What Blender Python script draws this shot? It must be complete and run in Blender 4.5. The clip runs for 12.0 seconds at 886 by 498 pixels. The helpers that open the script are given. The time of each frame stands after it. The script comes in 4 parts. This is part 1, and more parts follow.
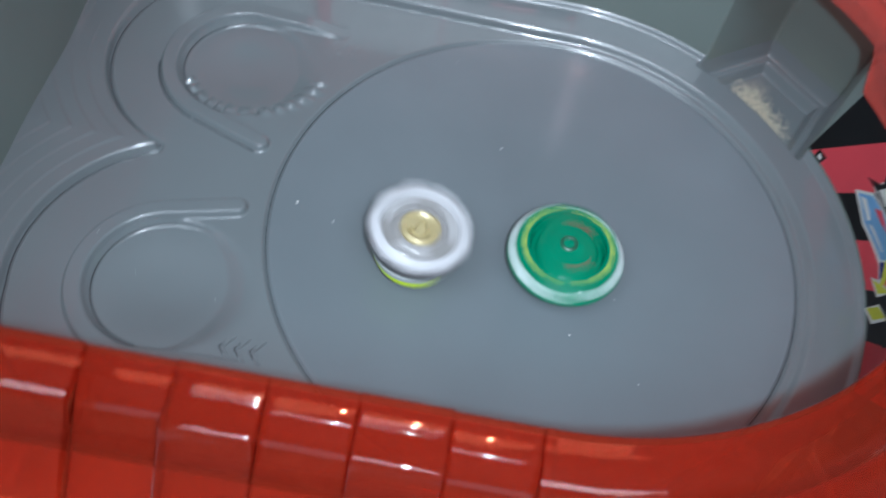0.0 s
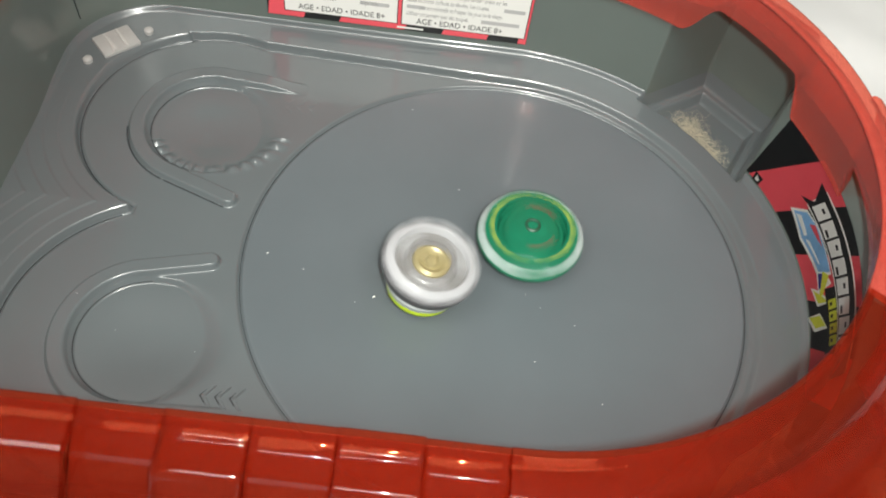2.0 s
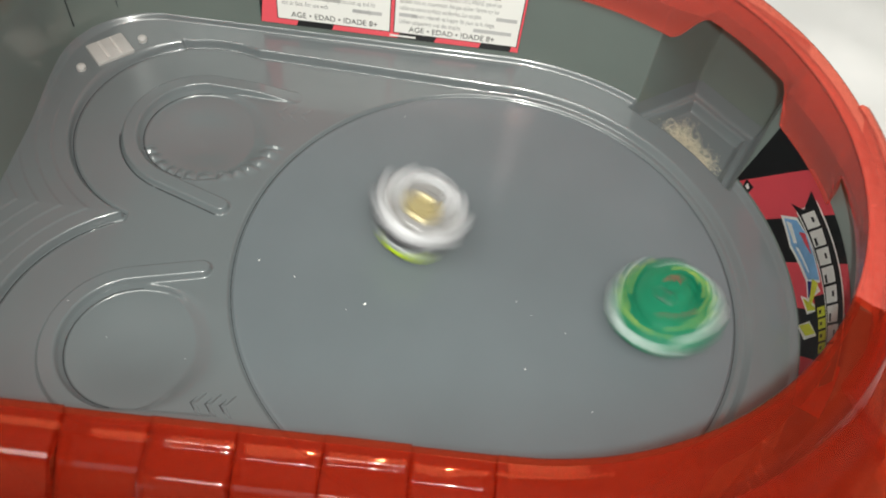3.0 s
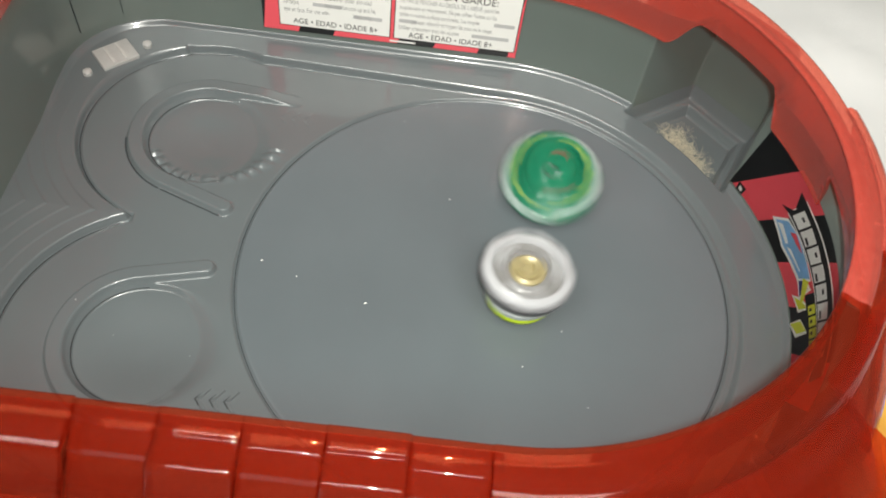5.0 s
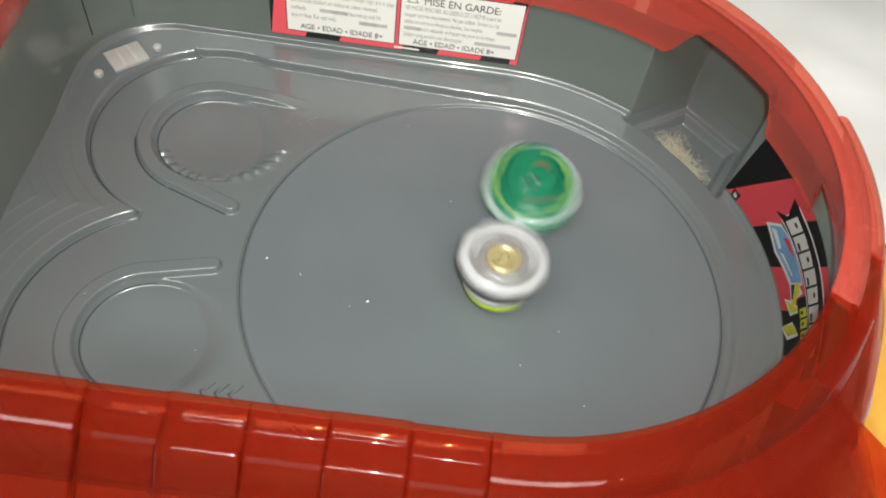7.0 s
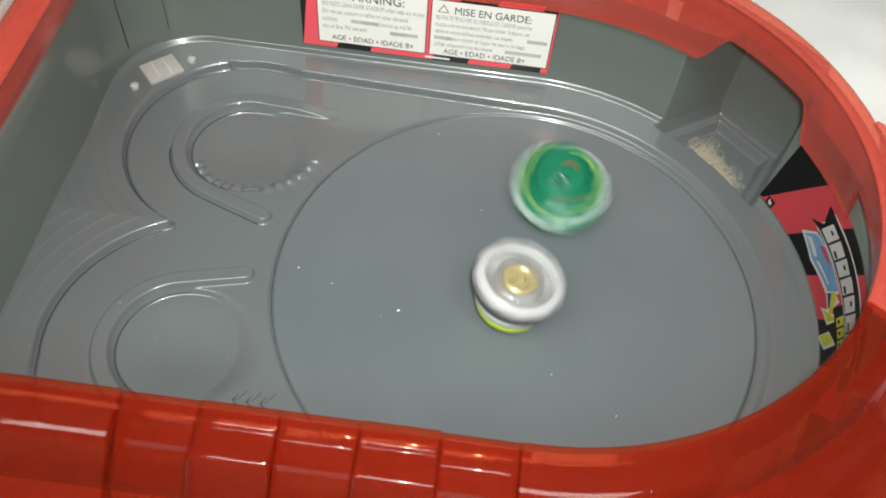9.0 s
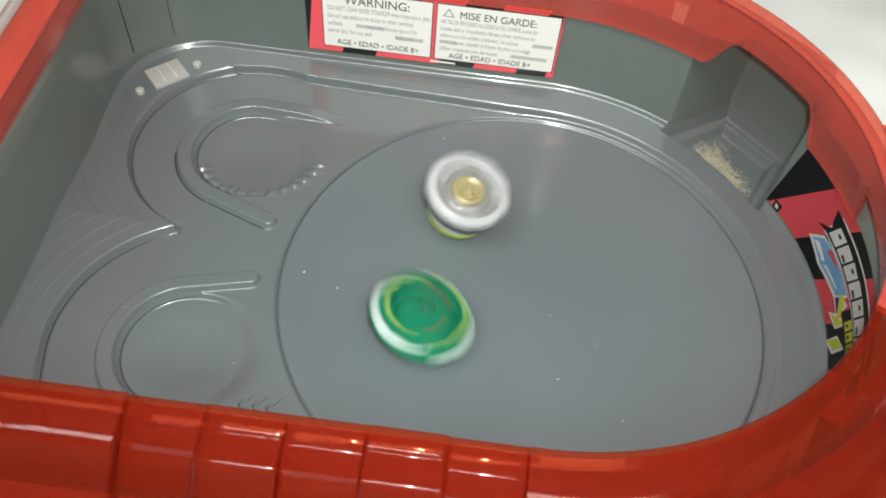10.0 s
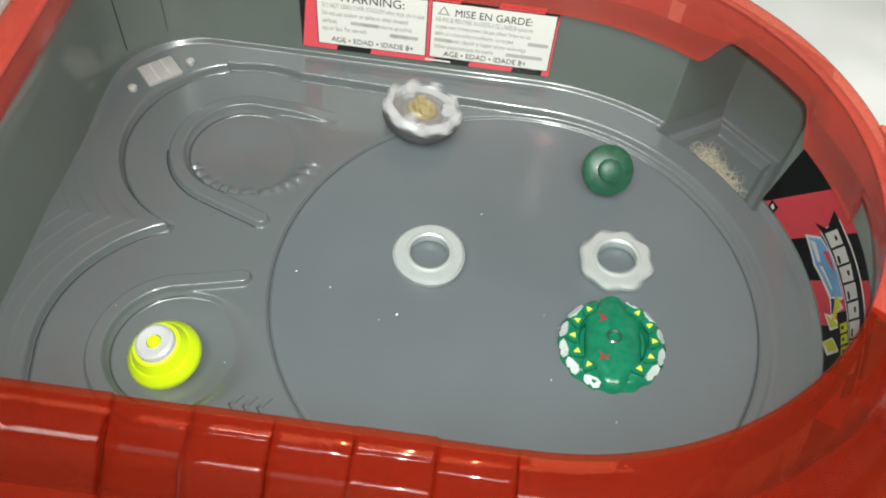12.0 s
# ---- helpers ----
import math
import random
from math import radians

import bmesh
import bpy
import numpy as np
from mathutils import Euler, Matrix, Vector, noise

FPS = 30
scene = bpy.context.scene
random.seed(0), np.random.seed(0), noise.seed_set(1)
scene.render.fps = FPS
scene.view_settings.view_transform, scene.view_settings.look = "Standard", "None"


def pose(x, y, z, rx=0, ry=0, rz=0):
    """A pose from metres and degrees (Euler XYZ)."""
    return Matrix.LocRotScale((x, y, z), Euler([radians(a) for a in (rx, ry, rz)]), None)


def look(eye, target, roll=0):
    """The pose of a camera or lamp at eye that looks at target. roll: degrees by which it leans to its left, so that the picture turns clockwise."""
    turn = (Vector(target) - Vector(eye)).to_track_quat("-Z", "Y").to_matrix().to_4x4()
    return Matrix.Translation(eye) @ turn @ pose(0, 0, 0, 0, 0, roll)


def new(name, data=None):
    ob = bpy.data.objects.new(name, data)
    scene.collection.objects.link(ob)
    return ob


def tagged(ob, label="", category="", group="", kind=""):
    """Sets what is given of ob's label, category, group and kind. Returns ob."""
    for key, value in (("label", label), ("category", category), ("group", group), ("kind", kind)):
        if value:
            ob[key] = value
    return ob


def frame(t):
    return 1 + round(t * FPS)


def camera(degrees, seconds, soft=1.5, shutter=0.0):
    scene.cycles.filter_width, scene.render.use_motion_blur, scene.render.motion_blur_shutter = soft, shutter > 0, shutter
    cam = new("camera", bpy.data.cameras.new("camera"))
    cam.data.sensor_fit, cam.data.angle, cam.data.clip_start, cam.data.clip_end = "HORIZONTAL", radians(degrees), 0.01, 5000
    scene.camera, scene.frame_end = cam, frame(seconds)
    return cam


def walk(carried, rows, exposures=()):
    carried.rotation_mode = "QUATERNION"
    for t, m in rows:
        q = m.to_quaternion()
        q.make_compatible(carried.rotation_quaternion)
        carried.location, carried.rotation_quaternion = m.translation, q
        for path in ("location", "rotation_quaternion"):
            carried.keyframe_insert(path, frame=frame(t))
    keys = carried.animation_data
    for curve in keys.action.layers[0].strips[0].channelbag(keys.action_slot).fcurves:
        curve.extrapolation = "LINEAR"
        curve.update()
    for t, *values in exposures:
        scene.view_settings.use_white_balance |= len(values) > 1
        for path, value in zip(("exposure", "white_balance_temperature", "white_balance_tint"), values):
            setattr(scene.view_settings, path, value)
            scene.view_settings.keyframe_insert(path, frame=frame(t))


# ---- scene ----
cam = camera(53.6, 12.0, soft=1.9, shutter=0.85)
PATH = [
    (0.0, -0.0375, -0.2113, 0.3153, 31.49, -5.38, 8.96),
    (0.5, -0.0364, -0.2063, 0.3286, 32.53, -4.94, 5.85),
    (1.0, -0.0355, -0.2117, 0.3269, 34.05, -4.84, 5.46),
    (1.5, -0.0353, -0.2181, 0.3286, 34.48, -5.10, 4.92),
    (2.0, -0.0349, -0.2214, 0.3323, 34.36, -4.95, 4.78),
    (2.5, -0.0276, -0.2193, 0.3332, 34.60, -4.85, 4.62),
    (3.0, -0.0313, -0.2213, 0.3340, 34.76, -5.02, 4.79),
    (5.0, -0.0309, -0.2290, 0.3391, 35.26, -5.04, 4.75),
    (5.5, -0.0297, -0.2304, 0.3346, 35.60, -5.05, 4.87),
    (6.0, -0.0324, -0.2336, 0.3337, 35.71, -5.54, 5.27),
    (6.5, -0.0314, -0.2354, 0.3339, 35.86, -5.52, 5.39),
    (7.0, -0.0315, -0.2389, 0.3437, 35.97, -5.54, 5.32),
    (7.5, -0.0319, -0.2370, 0.3441, 36.16, -4.48, 6.00),
    (9.5, -0.0294, -0.2387, 0.3445, 36.55, -3.54, 6.55),
    (10.0, -0.0309, -0.2385, 0.3430, 36.76, -3.43, 6.60),
    (10.5, -0.0283, -0.2390, 0.3423, 36.77, -3.44, 6.59),
    (11.0, -0.0291, -0.2384, 0.3388, 36.74, -3.39, 6.66),
    (11.5, -0.0287, -0.2384, 0.3412, 36.64, -3.55, 6.73),
    (12.0, -0.0284, -0.2363, 0.3408, 36.70, -3.62, 6.74),
]
walk(cam, [(t, pose(x, y, z, rx, ry, rz)) for t, x, y, z, rx, ry, rz in PATH],
     exposures=[(0.0, -0.05, 5350, 6), (0.5, 0.0, 5800, 6), (1.0, 0.0, 6200, 6), (1.6, 0.0, 6600, 5), (7.7, 0.0, 6700, 4), (9.8, 0.05, 6480, 2), (12.0, 0.05, 6500, 1)])

# ---- light ----
world = bpy.data.worlds.new("room_air")
scene.world = world
world.use_nodes = True
world.node_tree.nodes["Background"].inputs[0].default_value = (0.9, 0.95, 1.0, 1)
world.node_tree.nodes["Background"].inputs[1].default_value = 0.05


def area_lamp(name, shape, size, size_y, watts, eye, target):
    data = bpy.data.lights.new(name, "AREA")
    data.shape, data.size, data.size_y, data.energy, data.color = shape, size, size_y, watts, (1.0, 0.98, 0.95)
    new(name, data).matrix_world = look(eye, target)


area_lamp("ceiling_panel", "RECTANGLE", 1.7, 0.7, 30, (-0.1, -0.78, 1.6), (0, 0, 0))
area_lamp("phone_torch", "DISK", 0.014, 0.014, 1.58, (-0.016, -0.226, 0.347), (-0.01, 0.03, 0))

MM = 0.001


# ---- materials ----
def material(name, colour, rough=0.4, metal=0.0, coat=0.0, vary=0.12, scale=60.0, bump=0.0, bump_scale=900.0, see=0.0, see_colour=None, rough_vary=0.1, trans=0.0, coat_rough=0.06):
    """A surface with broad and fine variation; see: share of light that goes straight through."""
    m = bpy.data.materials.new(name)
    m.use_nodes = True
    nt = m.node_tree
    n, l = nt.nodes, nt.links
    p = n["Principled BSDF"]
    out = n["Material Output"]
    tc = n.new("ShaderNodeTexCoord")
    broad = n.new("ShaderNodeTexNoise")
    broad.inputs["Scale"].default_value, broad.inputs["Detail"].default_value = scale, 4
    fine = n.new("ShaderNodeTexNoise")
    fine.inputs["Scale"].default_value, fine.inputs["Detail"].default_value = bump_scale, 3
    l.new(tc.outputs["Object"], broad.inputs["Vector"])
    l.new(tc.outputs["Object"], fine.inputs["Vector"])
    ramp = n.new("ShaderNodeMixRGB")
    ramp.inputs[1].default_value = (*[c * (1 - vary) for c in colour], 1)
    ramp.inputs[2].default_value = (*[min(1, c * (1 + vary)) for c in colour], 1)
    l.new(broad.outputs["Fac"], ramp.inputs[0])
    l.new(ramp.outputs[0], p.inputs["Base Color"])
    mr = n.new("ShaderNodeMapRange")
    mr.inputs["To Min"].default_value, mr.inputs["To Max"].default_value = max(0.02, rough - rough_vary), rough + rough_vary
    l.new(fine.outputs["Fac"], mr.inputs["Value"])
    l.new(mr.outputs[0], p.inputs["Roughness"])
    p.inputs["Metallic"].default_value = metal
    p.inputs["Coat Weight"].default_value = coat
    p.inputs["Coat Roughness"].default_value = coat_rough
    p.inputs["Transmission Weight"].default_value = trans
    if bump:
        b = n.new("ShaderNodeBump")
        b.inputs["Strength"].default_value, b.inputs["Distance"].default_value = bump, 0.0006
        l.new(fine.outputs["Fac"], b.inputs["Height"])
        l.new(b.outputs[0], p.inputs["Normal"])
    if see:
        t = n.new("ShaderNodeBsdfTransparent")
        t.inputs[0].default_value = (*(see_colour or colour), 1)
        mix = n.new("ShaderNodeMixShader")
        mix.inputs[0].default_value = see
        l.new(p.outputs[0], mix.inputs[1])
        l.new(t.outputs[0], mix.inputs[2])
        l.new(mix.outputs[0], out.inputs[0])
    return m


def clear_plastic(name, tint, body, share, rough, wave, wave_scale):
    """Clear dyed plastic: light goes through tinted, a little is scattered, and the polished skin mirrors."""
    m = bpy.data.materials.new(name)
    m.use_nodes = True
    n, l = m.node_tree.nodes, m.node_tree.links
    n.remove(n["Principled BSDF"])
    tc = n.new("ShaderNodeTexCoord")
    broad, fine = n.new("ShaderNodeTexNoise"), n.new("ShaderNodeTexNoise")
    for tex, scale, detail in ((broad, wave_scale, 3), (fine, 420.0, 4)):
        tex.inputs["Scale"].default_value, tex.inputs["Detail"].default_value = scale, detail
        l.new(tc.outputs["Object"], tex.inputs["Vector"])
    bump = n.new("ShaderNodeBump")
    bump.inputs["Strength"].default_value, bump.inputs["Distance"].default_value = wave, 0.002
    l.new(broad.outputs["Fac"], bump.inputs["Height"])
    clear, solid, gloss = n.new("ShaderNodeBsdfTransparent"), n.new("ShaderNodeBsdfDiffuse"), n.new("ShaderNodeBsdfGlossy")
    clear.inputs[0].default_value, solid.inputs[0].default_value = (*tint, 1), (*body, 1)
    worn = n.new("ShaderNodeMapRange")
    worn.inputs["From Min"].default_value, worn.inputs["From Max"].default_value = 0.35, 0.75
    worn.inputs["To Min"].default_value, worn.inputs["To Max"].default_value = rough * 0.6, rough * 1.8
    l.new(fine.outputs["Fac"], worn.inputs["Value"])
    l.new(worn.outputs[0], gloss.inputs["Roughness"])
    l.new(bump.outputs[0], gloss.inputs["Normal"])
    dirt = n.new("ShaderNodeMapRange")
    dirt.inputs["To Min"].default_value, dirt.inputs["To Max"].default_value = share * 0.6, share * 1.5
    l.new(fine.outputs["Fac"], dirt.inputs["Value"])
    inside, skin = n.new("ShaderNodeMixShader"), n.new("ShaderNodeMixShader")
    l.new(dirt.outputs[0], inside.inputs[0])
    l.new(clear.outputs[0], inside.inputs[1])
    l.new(solid.outputs[0], inside.inputs[2])
    # polished skin: 4 percent head on, all at a grazing angle
    facing, power, range_ = n.new("ShaderNodeLayerWeight"), n.new("ShaderNodeMath"), n.new("ShaderNodeMapRange")
    facing.inputs["Blend"].default_value = 0.5
    power.operation, power.inputs[1].default_value = "POWER", 5.0
    range_.inputs["To Min"].default_value = 0.04
    l.new(facing.outputs["Facing"], power.inputs[0])
    l.new(power.outputs[0], range_.inputs["Value"])
    l.new(range_.outputs[0], skin.inputs[0])
    l.new(inside.outputs[0], skin.inputs[1])
    l.new(gloss.outputs[0], skin.inputs[2])
    l.new(skin.outputs[0], n["Material Output"].inputs[0])
    return m


GREY = material("smoke_grey_plastic", (0.129, 0.149, 0.157), 0.28, coat=1.0, coat_rough=0.1, vary=0.16, scale=9, bump=0.005, bump_scale=300, rough_vary=0.01)
GREY_WALL = material("smoke_grey_wall_plastic", (0.128, 0.155, 0.142), 0.28, coat=0.8, coat_rough=0.12, vary=0.2, scale=12, bump=0.005, bump_scale=300, rough_vary=0.01)
GREY_MATT = material("smoke_grey_matt_plastic", (0.124, 0.147, 0.160), 0.42, coat=0.35, coat_rough=0.2, vary=0.16, scale=14, bump=0.03, bump_scale=700, rough_vary=0.06)
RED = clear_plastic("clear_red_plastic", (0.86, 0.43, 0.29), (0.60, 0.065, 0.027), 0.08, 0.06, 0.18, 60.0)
# lighter copy of the red, with the far rim's brightness put into its colour
RED_LIT = clear_plastic("lit_red_plastic", (0.96, 0.52, 0.42), (0.88, 0.17, 0.13), 0.30, 0.14, 0.1, 60.0)
# near-black for painted groove shade, chevron ticks and wall seams
STRIP_DARK = material("strip_dark", (0.03, 0.036, 0.04), 0.6, vary=0.3)
STICKER_RED = material("printed_red", (0.84, 0.10, 0.13), 0.35, vary=0.05)
STICKER_BLACK = material("printed_black", (0.012, 0.012, 0.013), 0.35, vary=0.2)
STICKER_WHITE = material("printed_white", (0.86, 0.86, 0.83), 0.45, vary=0.03)
STICKER_GREY = material("printed_grey_ink", (0.32, 0.32, 0.32), 0.5)
BAR_GREY = material("pale_grey_ink", (0.5, 0.5, 0.5), 0.5)
STICKER_BLUE = material("printed_blue", (0.25, 0.5, 0.78), 0.35, vary=0.3, scale=120)
STICKER_NAVY = material("printed_navy", (0.03, 0.04, 0.25), 0.35)
STICKER_LIME = material("printed_lime", (0.72, 0.75, 0.06), 0.35)
CLOTH = material("white_cotton", (0.87, 0.87, 0.87), 0.9, vary=0.03, scale=8, bump=0.4, bump_scale=1400)
PAINT = material("wall_paint", (0.42, 0.41, 0.39), 0.8, vary=0.03, scale=2)
WOOD = material("floor_wood", (0.25, 0.16, 0.09), 0.5, vary=0.3, scale=5)
WHITE_P = material("white_plastic", (0.50, 0.51, 0.53), 0.32, vary=0.05, coat=0.2)
PEARL = material("clear_smoked_plastic", (0.27, 0.265, 0.26), 0.25, vary=0.15, scale=200, coat=0.4, see=0.15, see_colour=(0.8, 0.8, 0.8))
GOLD = material("gold_plastic", (0.42, 0.36, 0.19), 0.34, metal=0.2, vary=0.2, scale=300)
BLACK_P = material("black_plastic", (0.075, 0.075, 0.08), 0.3)
DISC = material("pale_die_cast", (0.50, 0.55, 0.55), 0.35, metal=0.25, vary=0.1, scale=250, bump=0.1)
GREEN = material("clear_green_plastic", (0.02, 0.24, 0.13), 0.16, coat=0.6, vary=0.4, scale=220, bump=0.25, bump_scale=260, see=0.3, see_colour=(0.08, 0.62, 0.36))
GREEN_DARK = material("dark_green_plastic", (0.018, 0.09, 0.05), 0.4, coat=0.1, vary=0.6, scale=260, bump=0.3, bump_scale=300)
SILVER = material("silver_white_paint", (0.66, 0.74, 0.74), 0.35, vary=0.2, scale=500, metal=0.1)
YELLOW = material("yellow_paint", (0.66, 0.72, 0.08), 0.4)
RED_MARK = material("red_paint", (0.30, 0.03, 0.04), 0.4)
LIME = material("lime_plastic", (0.60, 0.82, 0.01), 0.38, vary=0.08)
FLUFF = material("tan_fibre", (0.62, 0.57, 0.44), 0.9)
CLIP = material("frosted_clear_plastic", (0.70, 0.70, 0.68), 0.3, see=0.45, see_colour=(1, 1, 1), vary=0.08, scale=200)
ORANGE = material("orange_cloth", (0.78, 0.42, 0.07), 0.9)
LILAC = material("lilac_cloth", (0.5, 0.42, 0.7), 0.9)
YELLOW_CLOTH = material("yellow_cloth", (0.85, 0.68, 0.04), 0.85, bump=0.3)


# ---- builders ----
def part(name, bm, mat, parent=None, label="", smooth=40):
    """Links a bmesh as one mesh object, shaded smooth up to that angle."""
    me = bpy.data.meshes.new(name)
    bmesh.ops.recalc_face_normals(bm, faces=bm.faces)
    for e in bm.edges:
        if len(e.link_faces) == 2 and e.calc_face_angle(0) > radians(smooth):
            e.smooth = False
    for f in bm.faces:
        f.smooth = True
    bm.to_mesh(me)
    bm.free()
    me.materials.append(mat)
    ob = new(name, me)
    if parent is not None:
        ob.parent = parent
    if label:
        tagged(ob, label)
    return ob


def thing(name, label, category, group="", kind=""):
    ob = new(name)
    ob.empty_display_size = 0.01
    return tagged(ob, label, category, group, kind)


def lathe(profile, seg=64, bm=None, wave=None):
    """A turned solid from (radius, height) pairs in mm; wave(angle, r, z) may shift a radius."""
    bm = bm or bmesh.new()
    rings = []
    for r, z in profile:
        ring = []
        for i in range(seg):
            a = 2 * math.pi * i / seg
            rr = r if wave is None else wave(a, r, z)
            ring.append(bm.verts.new((rr * math.cos(a) * MM, rr * math.sin(a) * MM, z * MM)))
        rings.append(ring)
    for a, b in zip(rings, rings[1:]):
        for i in range(seg):
            j = (i + 1) % seg
            bm.faces.new((a[i], a[j], b[j], b[i]))
    if profile[0] != profile[-1]:
        bm.faces.new(rings[0][::-1])
        bm.faces.new(rings[-1])
    else:
        bmesh.ops.remove_doubles(bm, verts=bm.verts, dist=1e-7)
    return bm


def prism(points, z0, z1, bm=None, m=None, inset=0.0):
    """An upright slab on a plan of (x, y) in mm."""
    bm = bm or bmesh.new()
    m = m or Matrix()
    cx = sum(p[0] for p in points) / len(points)
    cy = sum(p[1] for p in points) / len(points)
    low = [bm.verts.new(m @ Vector((x * MM, y * MM, z0 * MM))) for x, y in points]
    high = [bm.verts.new(m @ Vector(((x + (cx - x) * inset) * MM, (y + (cy - y) * inset) * MM, z1 * MM))) for x, y in points]
    n = len(points)
    for i in range(n):
        j = (i + 1) % n
        bm.faces.new((low[i], low[j], high[j], high[i]))
    bm.faces.new(low[::-1])
    bm.faces.new(high)
    return bm


def box(x0, x1, y0, y1, z0, z1, bevel=0.0, bm=None):
    bm = prism([(x0, y0), (x1, y0), (x1, y1), (x0, y1)], z0, z1, bm)
    if bevel:
        bmesh.ops.bevel(bm, geom=bm.edges[:], offset=bevel * MM, segments=2, affect="EDGES", profile=0.5)
    return bm


def sweep(paths, bm=None, closed=True, cap=True):
    """A skin over paths (one array of points in mm for each corner of the section)."""
    bm = bm or bmesh.new()
    rows = [[bm.verts.new(Vector(p) * MM) for p in path] for path in paths]
    k = len(rows)
    n = len(rows[0])
    for i in range(k if closed else k - 1):
        a, b = rows[i], rows[(i + 1) % k]
        for j in range(n - 1):
            bm.faces.new((a[j], a[j + 1], b[j + 1], b[j]))
    if cap and closed:
        bm.faces.new([r[0] for r in rows])
        bm.faces.new([r[-1] for r in rows][::-1])
    return bm


# ---- room ----
def room():
    def slab(name, x0, x1, y0, y1, z0, z1, mat):
        ob = part(name, box(x0, x1, y0, y1, z0, z1), mat)
        return tagged(ob, kind="structure")
    slab("floor", -1900, 1900, -1900, 1900, -700, -600, WOOD)
    slab("ceiling", -1900, 1900, -1900, 1900, 1750, 1850, PAINT)
    slab("wall_north", -2000, 2000, 1900, 2000, -700, 1850, PAINT)
    slab("wall_south", -2000, 2000, -2000, -1900, -700, 1850, PAINT)
    slab("wall_east", 1900, 2000, -1900, 1900, -700, 1850, PAINT)
    slab("wall_west", -2000, -1900, -1900, 1900, -700, 1850, PAINT)


def bed():
    """A bed with a rumpled white sheet."""
    t = thing("bed", "wide bed covered by a rumpled white cotton sheet", "bed")
    n = 150
    bm = bmesh.new()
    grid = []
    for j in range(n + 1):
        row = []
        for i in range(n + 1):
            x, y = -900 + 1800 * i / n, -900 + 1800 * j / n
            f = noise.noise(Vector((x * 0.006, y * 0.011, 3.0)))
            g = noise.noise(Vector((x * 0.02 + f, y * 0.016, 8.0)))
            away = min(1.0, max(0.0, (math.hypot(x * 0.8, y) - 170) / 90))
            z = -31 + away * (9 * f + 8 * abs(g))
            row.append(bm.verts.new((x * MM, y * MM, z * MM)))
        grid.append(row)
    for j in range(n):
        for i in range(n):
            bm.faces.new((grid[j][i], grid[j][i + 1], grid[j + 1][i + 1], grid[j + 1][i]))
    part("sheet", bm, CLOTH, t, "rumpled white cotton sheet")
    part("mattress", box(-895, 895, -895, 895, -300, -48, 25), CLOTH, t)
    part("bed_base", box(-880, 880, -880, 880, -600, -302, 5), WOOD, t, "dark wooden base")


# ---- stadium plan, in mm ----
LANE = (-149.0, 67.5, 59.2)      # centre and radius of the far lane's loop
NEAR_LANE = (-146.0, -59.0)      # centre of the near lane's loop, which widens towards the cusp
CUSP = -169.0
BASIN_X, BASIN_FAR, BASIN_NEAR = -146.0, 65.5, -54.0
BASIN_R, RIDGE_R = 30.2, 34.4    # basin's edge and the middle of the ridge round it
HALF, LEFT, CORNER = 140.0, -226.0, 45.0


def sd_round_box(x, y, cx, cy, hx, hy, r):
    qx, qy = np.abs(x - cx) - hx + r, np.abs(y - cy) - hy + r
    return np.hypot(np.maximum(qx, 0), np.maximum(qy, 0)) + np.minimum(np.maximum(qx, qy), 0) - r


def sd_wall(x, y):
    """Distance from the foot of the plain outer wall."""
    return np.minimum(np.hypot(x, y) - HALF, sd_round_box(x, y, (LEFT + 45) / 2, 0, (45 - LEFT) / 2, HALF, CORNER))


def sd_pocket(x, y):
    """Distance from the four-sided catch pocket at each right-hand corner."""
    y = np.abs(y)
    left = ((x - 76) * -23 + (y - 121) * 34) / 41.0
    back = ((x - 110) * 32 + (y - 144) * 31) / 44.6
    right = ((x - 141) * 40.5 + (y - 112) * -20.5) / 45.4
    return np.maximum(np.maximum(left, back), np.maximum(right, 142 - x - y))


def sd_basin_wall(x, y):
    return np.minimum(sd_wall(x, y), sd_pocket(x, y))


def near_lane_radius(ang):
    """Radius of the near lane's loop at an angle in degrees, 0 to 360."""
    return 60.0 + 11.5 * np.clip((188 - ang) / 78, 0, 1)


def sd_play(x, y):
    """Distance from the edge of the playing floor: dish, two lanes and the band between."""
    d = np.hypot(x, y) - 119
    d = np.minimum(d, np.hypot(x - LANE[0], y - LANE[1]) - LANE[2])
    ang = np.degrees(np.arctan2(y - NEAR_LANE[1], x - NEAR_LANE[0])) % 360
    d = np.minimum(d, np.hypot(x - NEAR_LANE[0], y - NEAR_LANE[1]) - near_lane_radius(ang))
    far = np.maximum(y - 119 + x * 5 / 148, np.maximum(CUSP - x, x))
    near = np.maximum(-y - 119, np.maximum(CUSP - x, x))
    return np.minimum(d, np.maximum(far, near))


def sd_segment(x, y, ax, ay, bx, by):
    h = np.clip(((x - ax) * (bx - ax) + (y - ay) * (by - ay)) / ((bx - ax) ** 2 + (by - ay) ** 2), 0, 1)
    return np.hypot(x - ax - h * (bx - ax), y - ay - h * (by - ay))


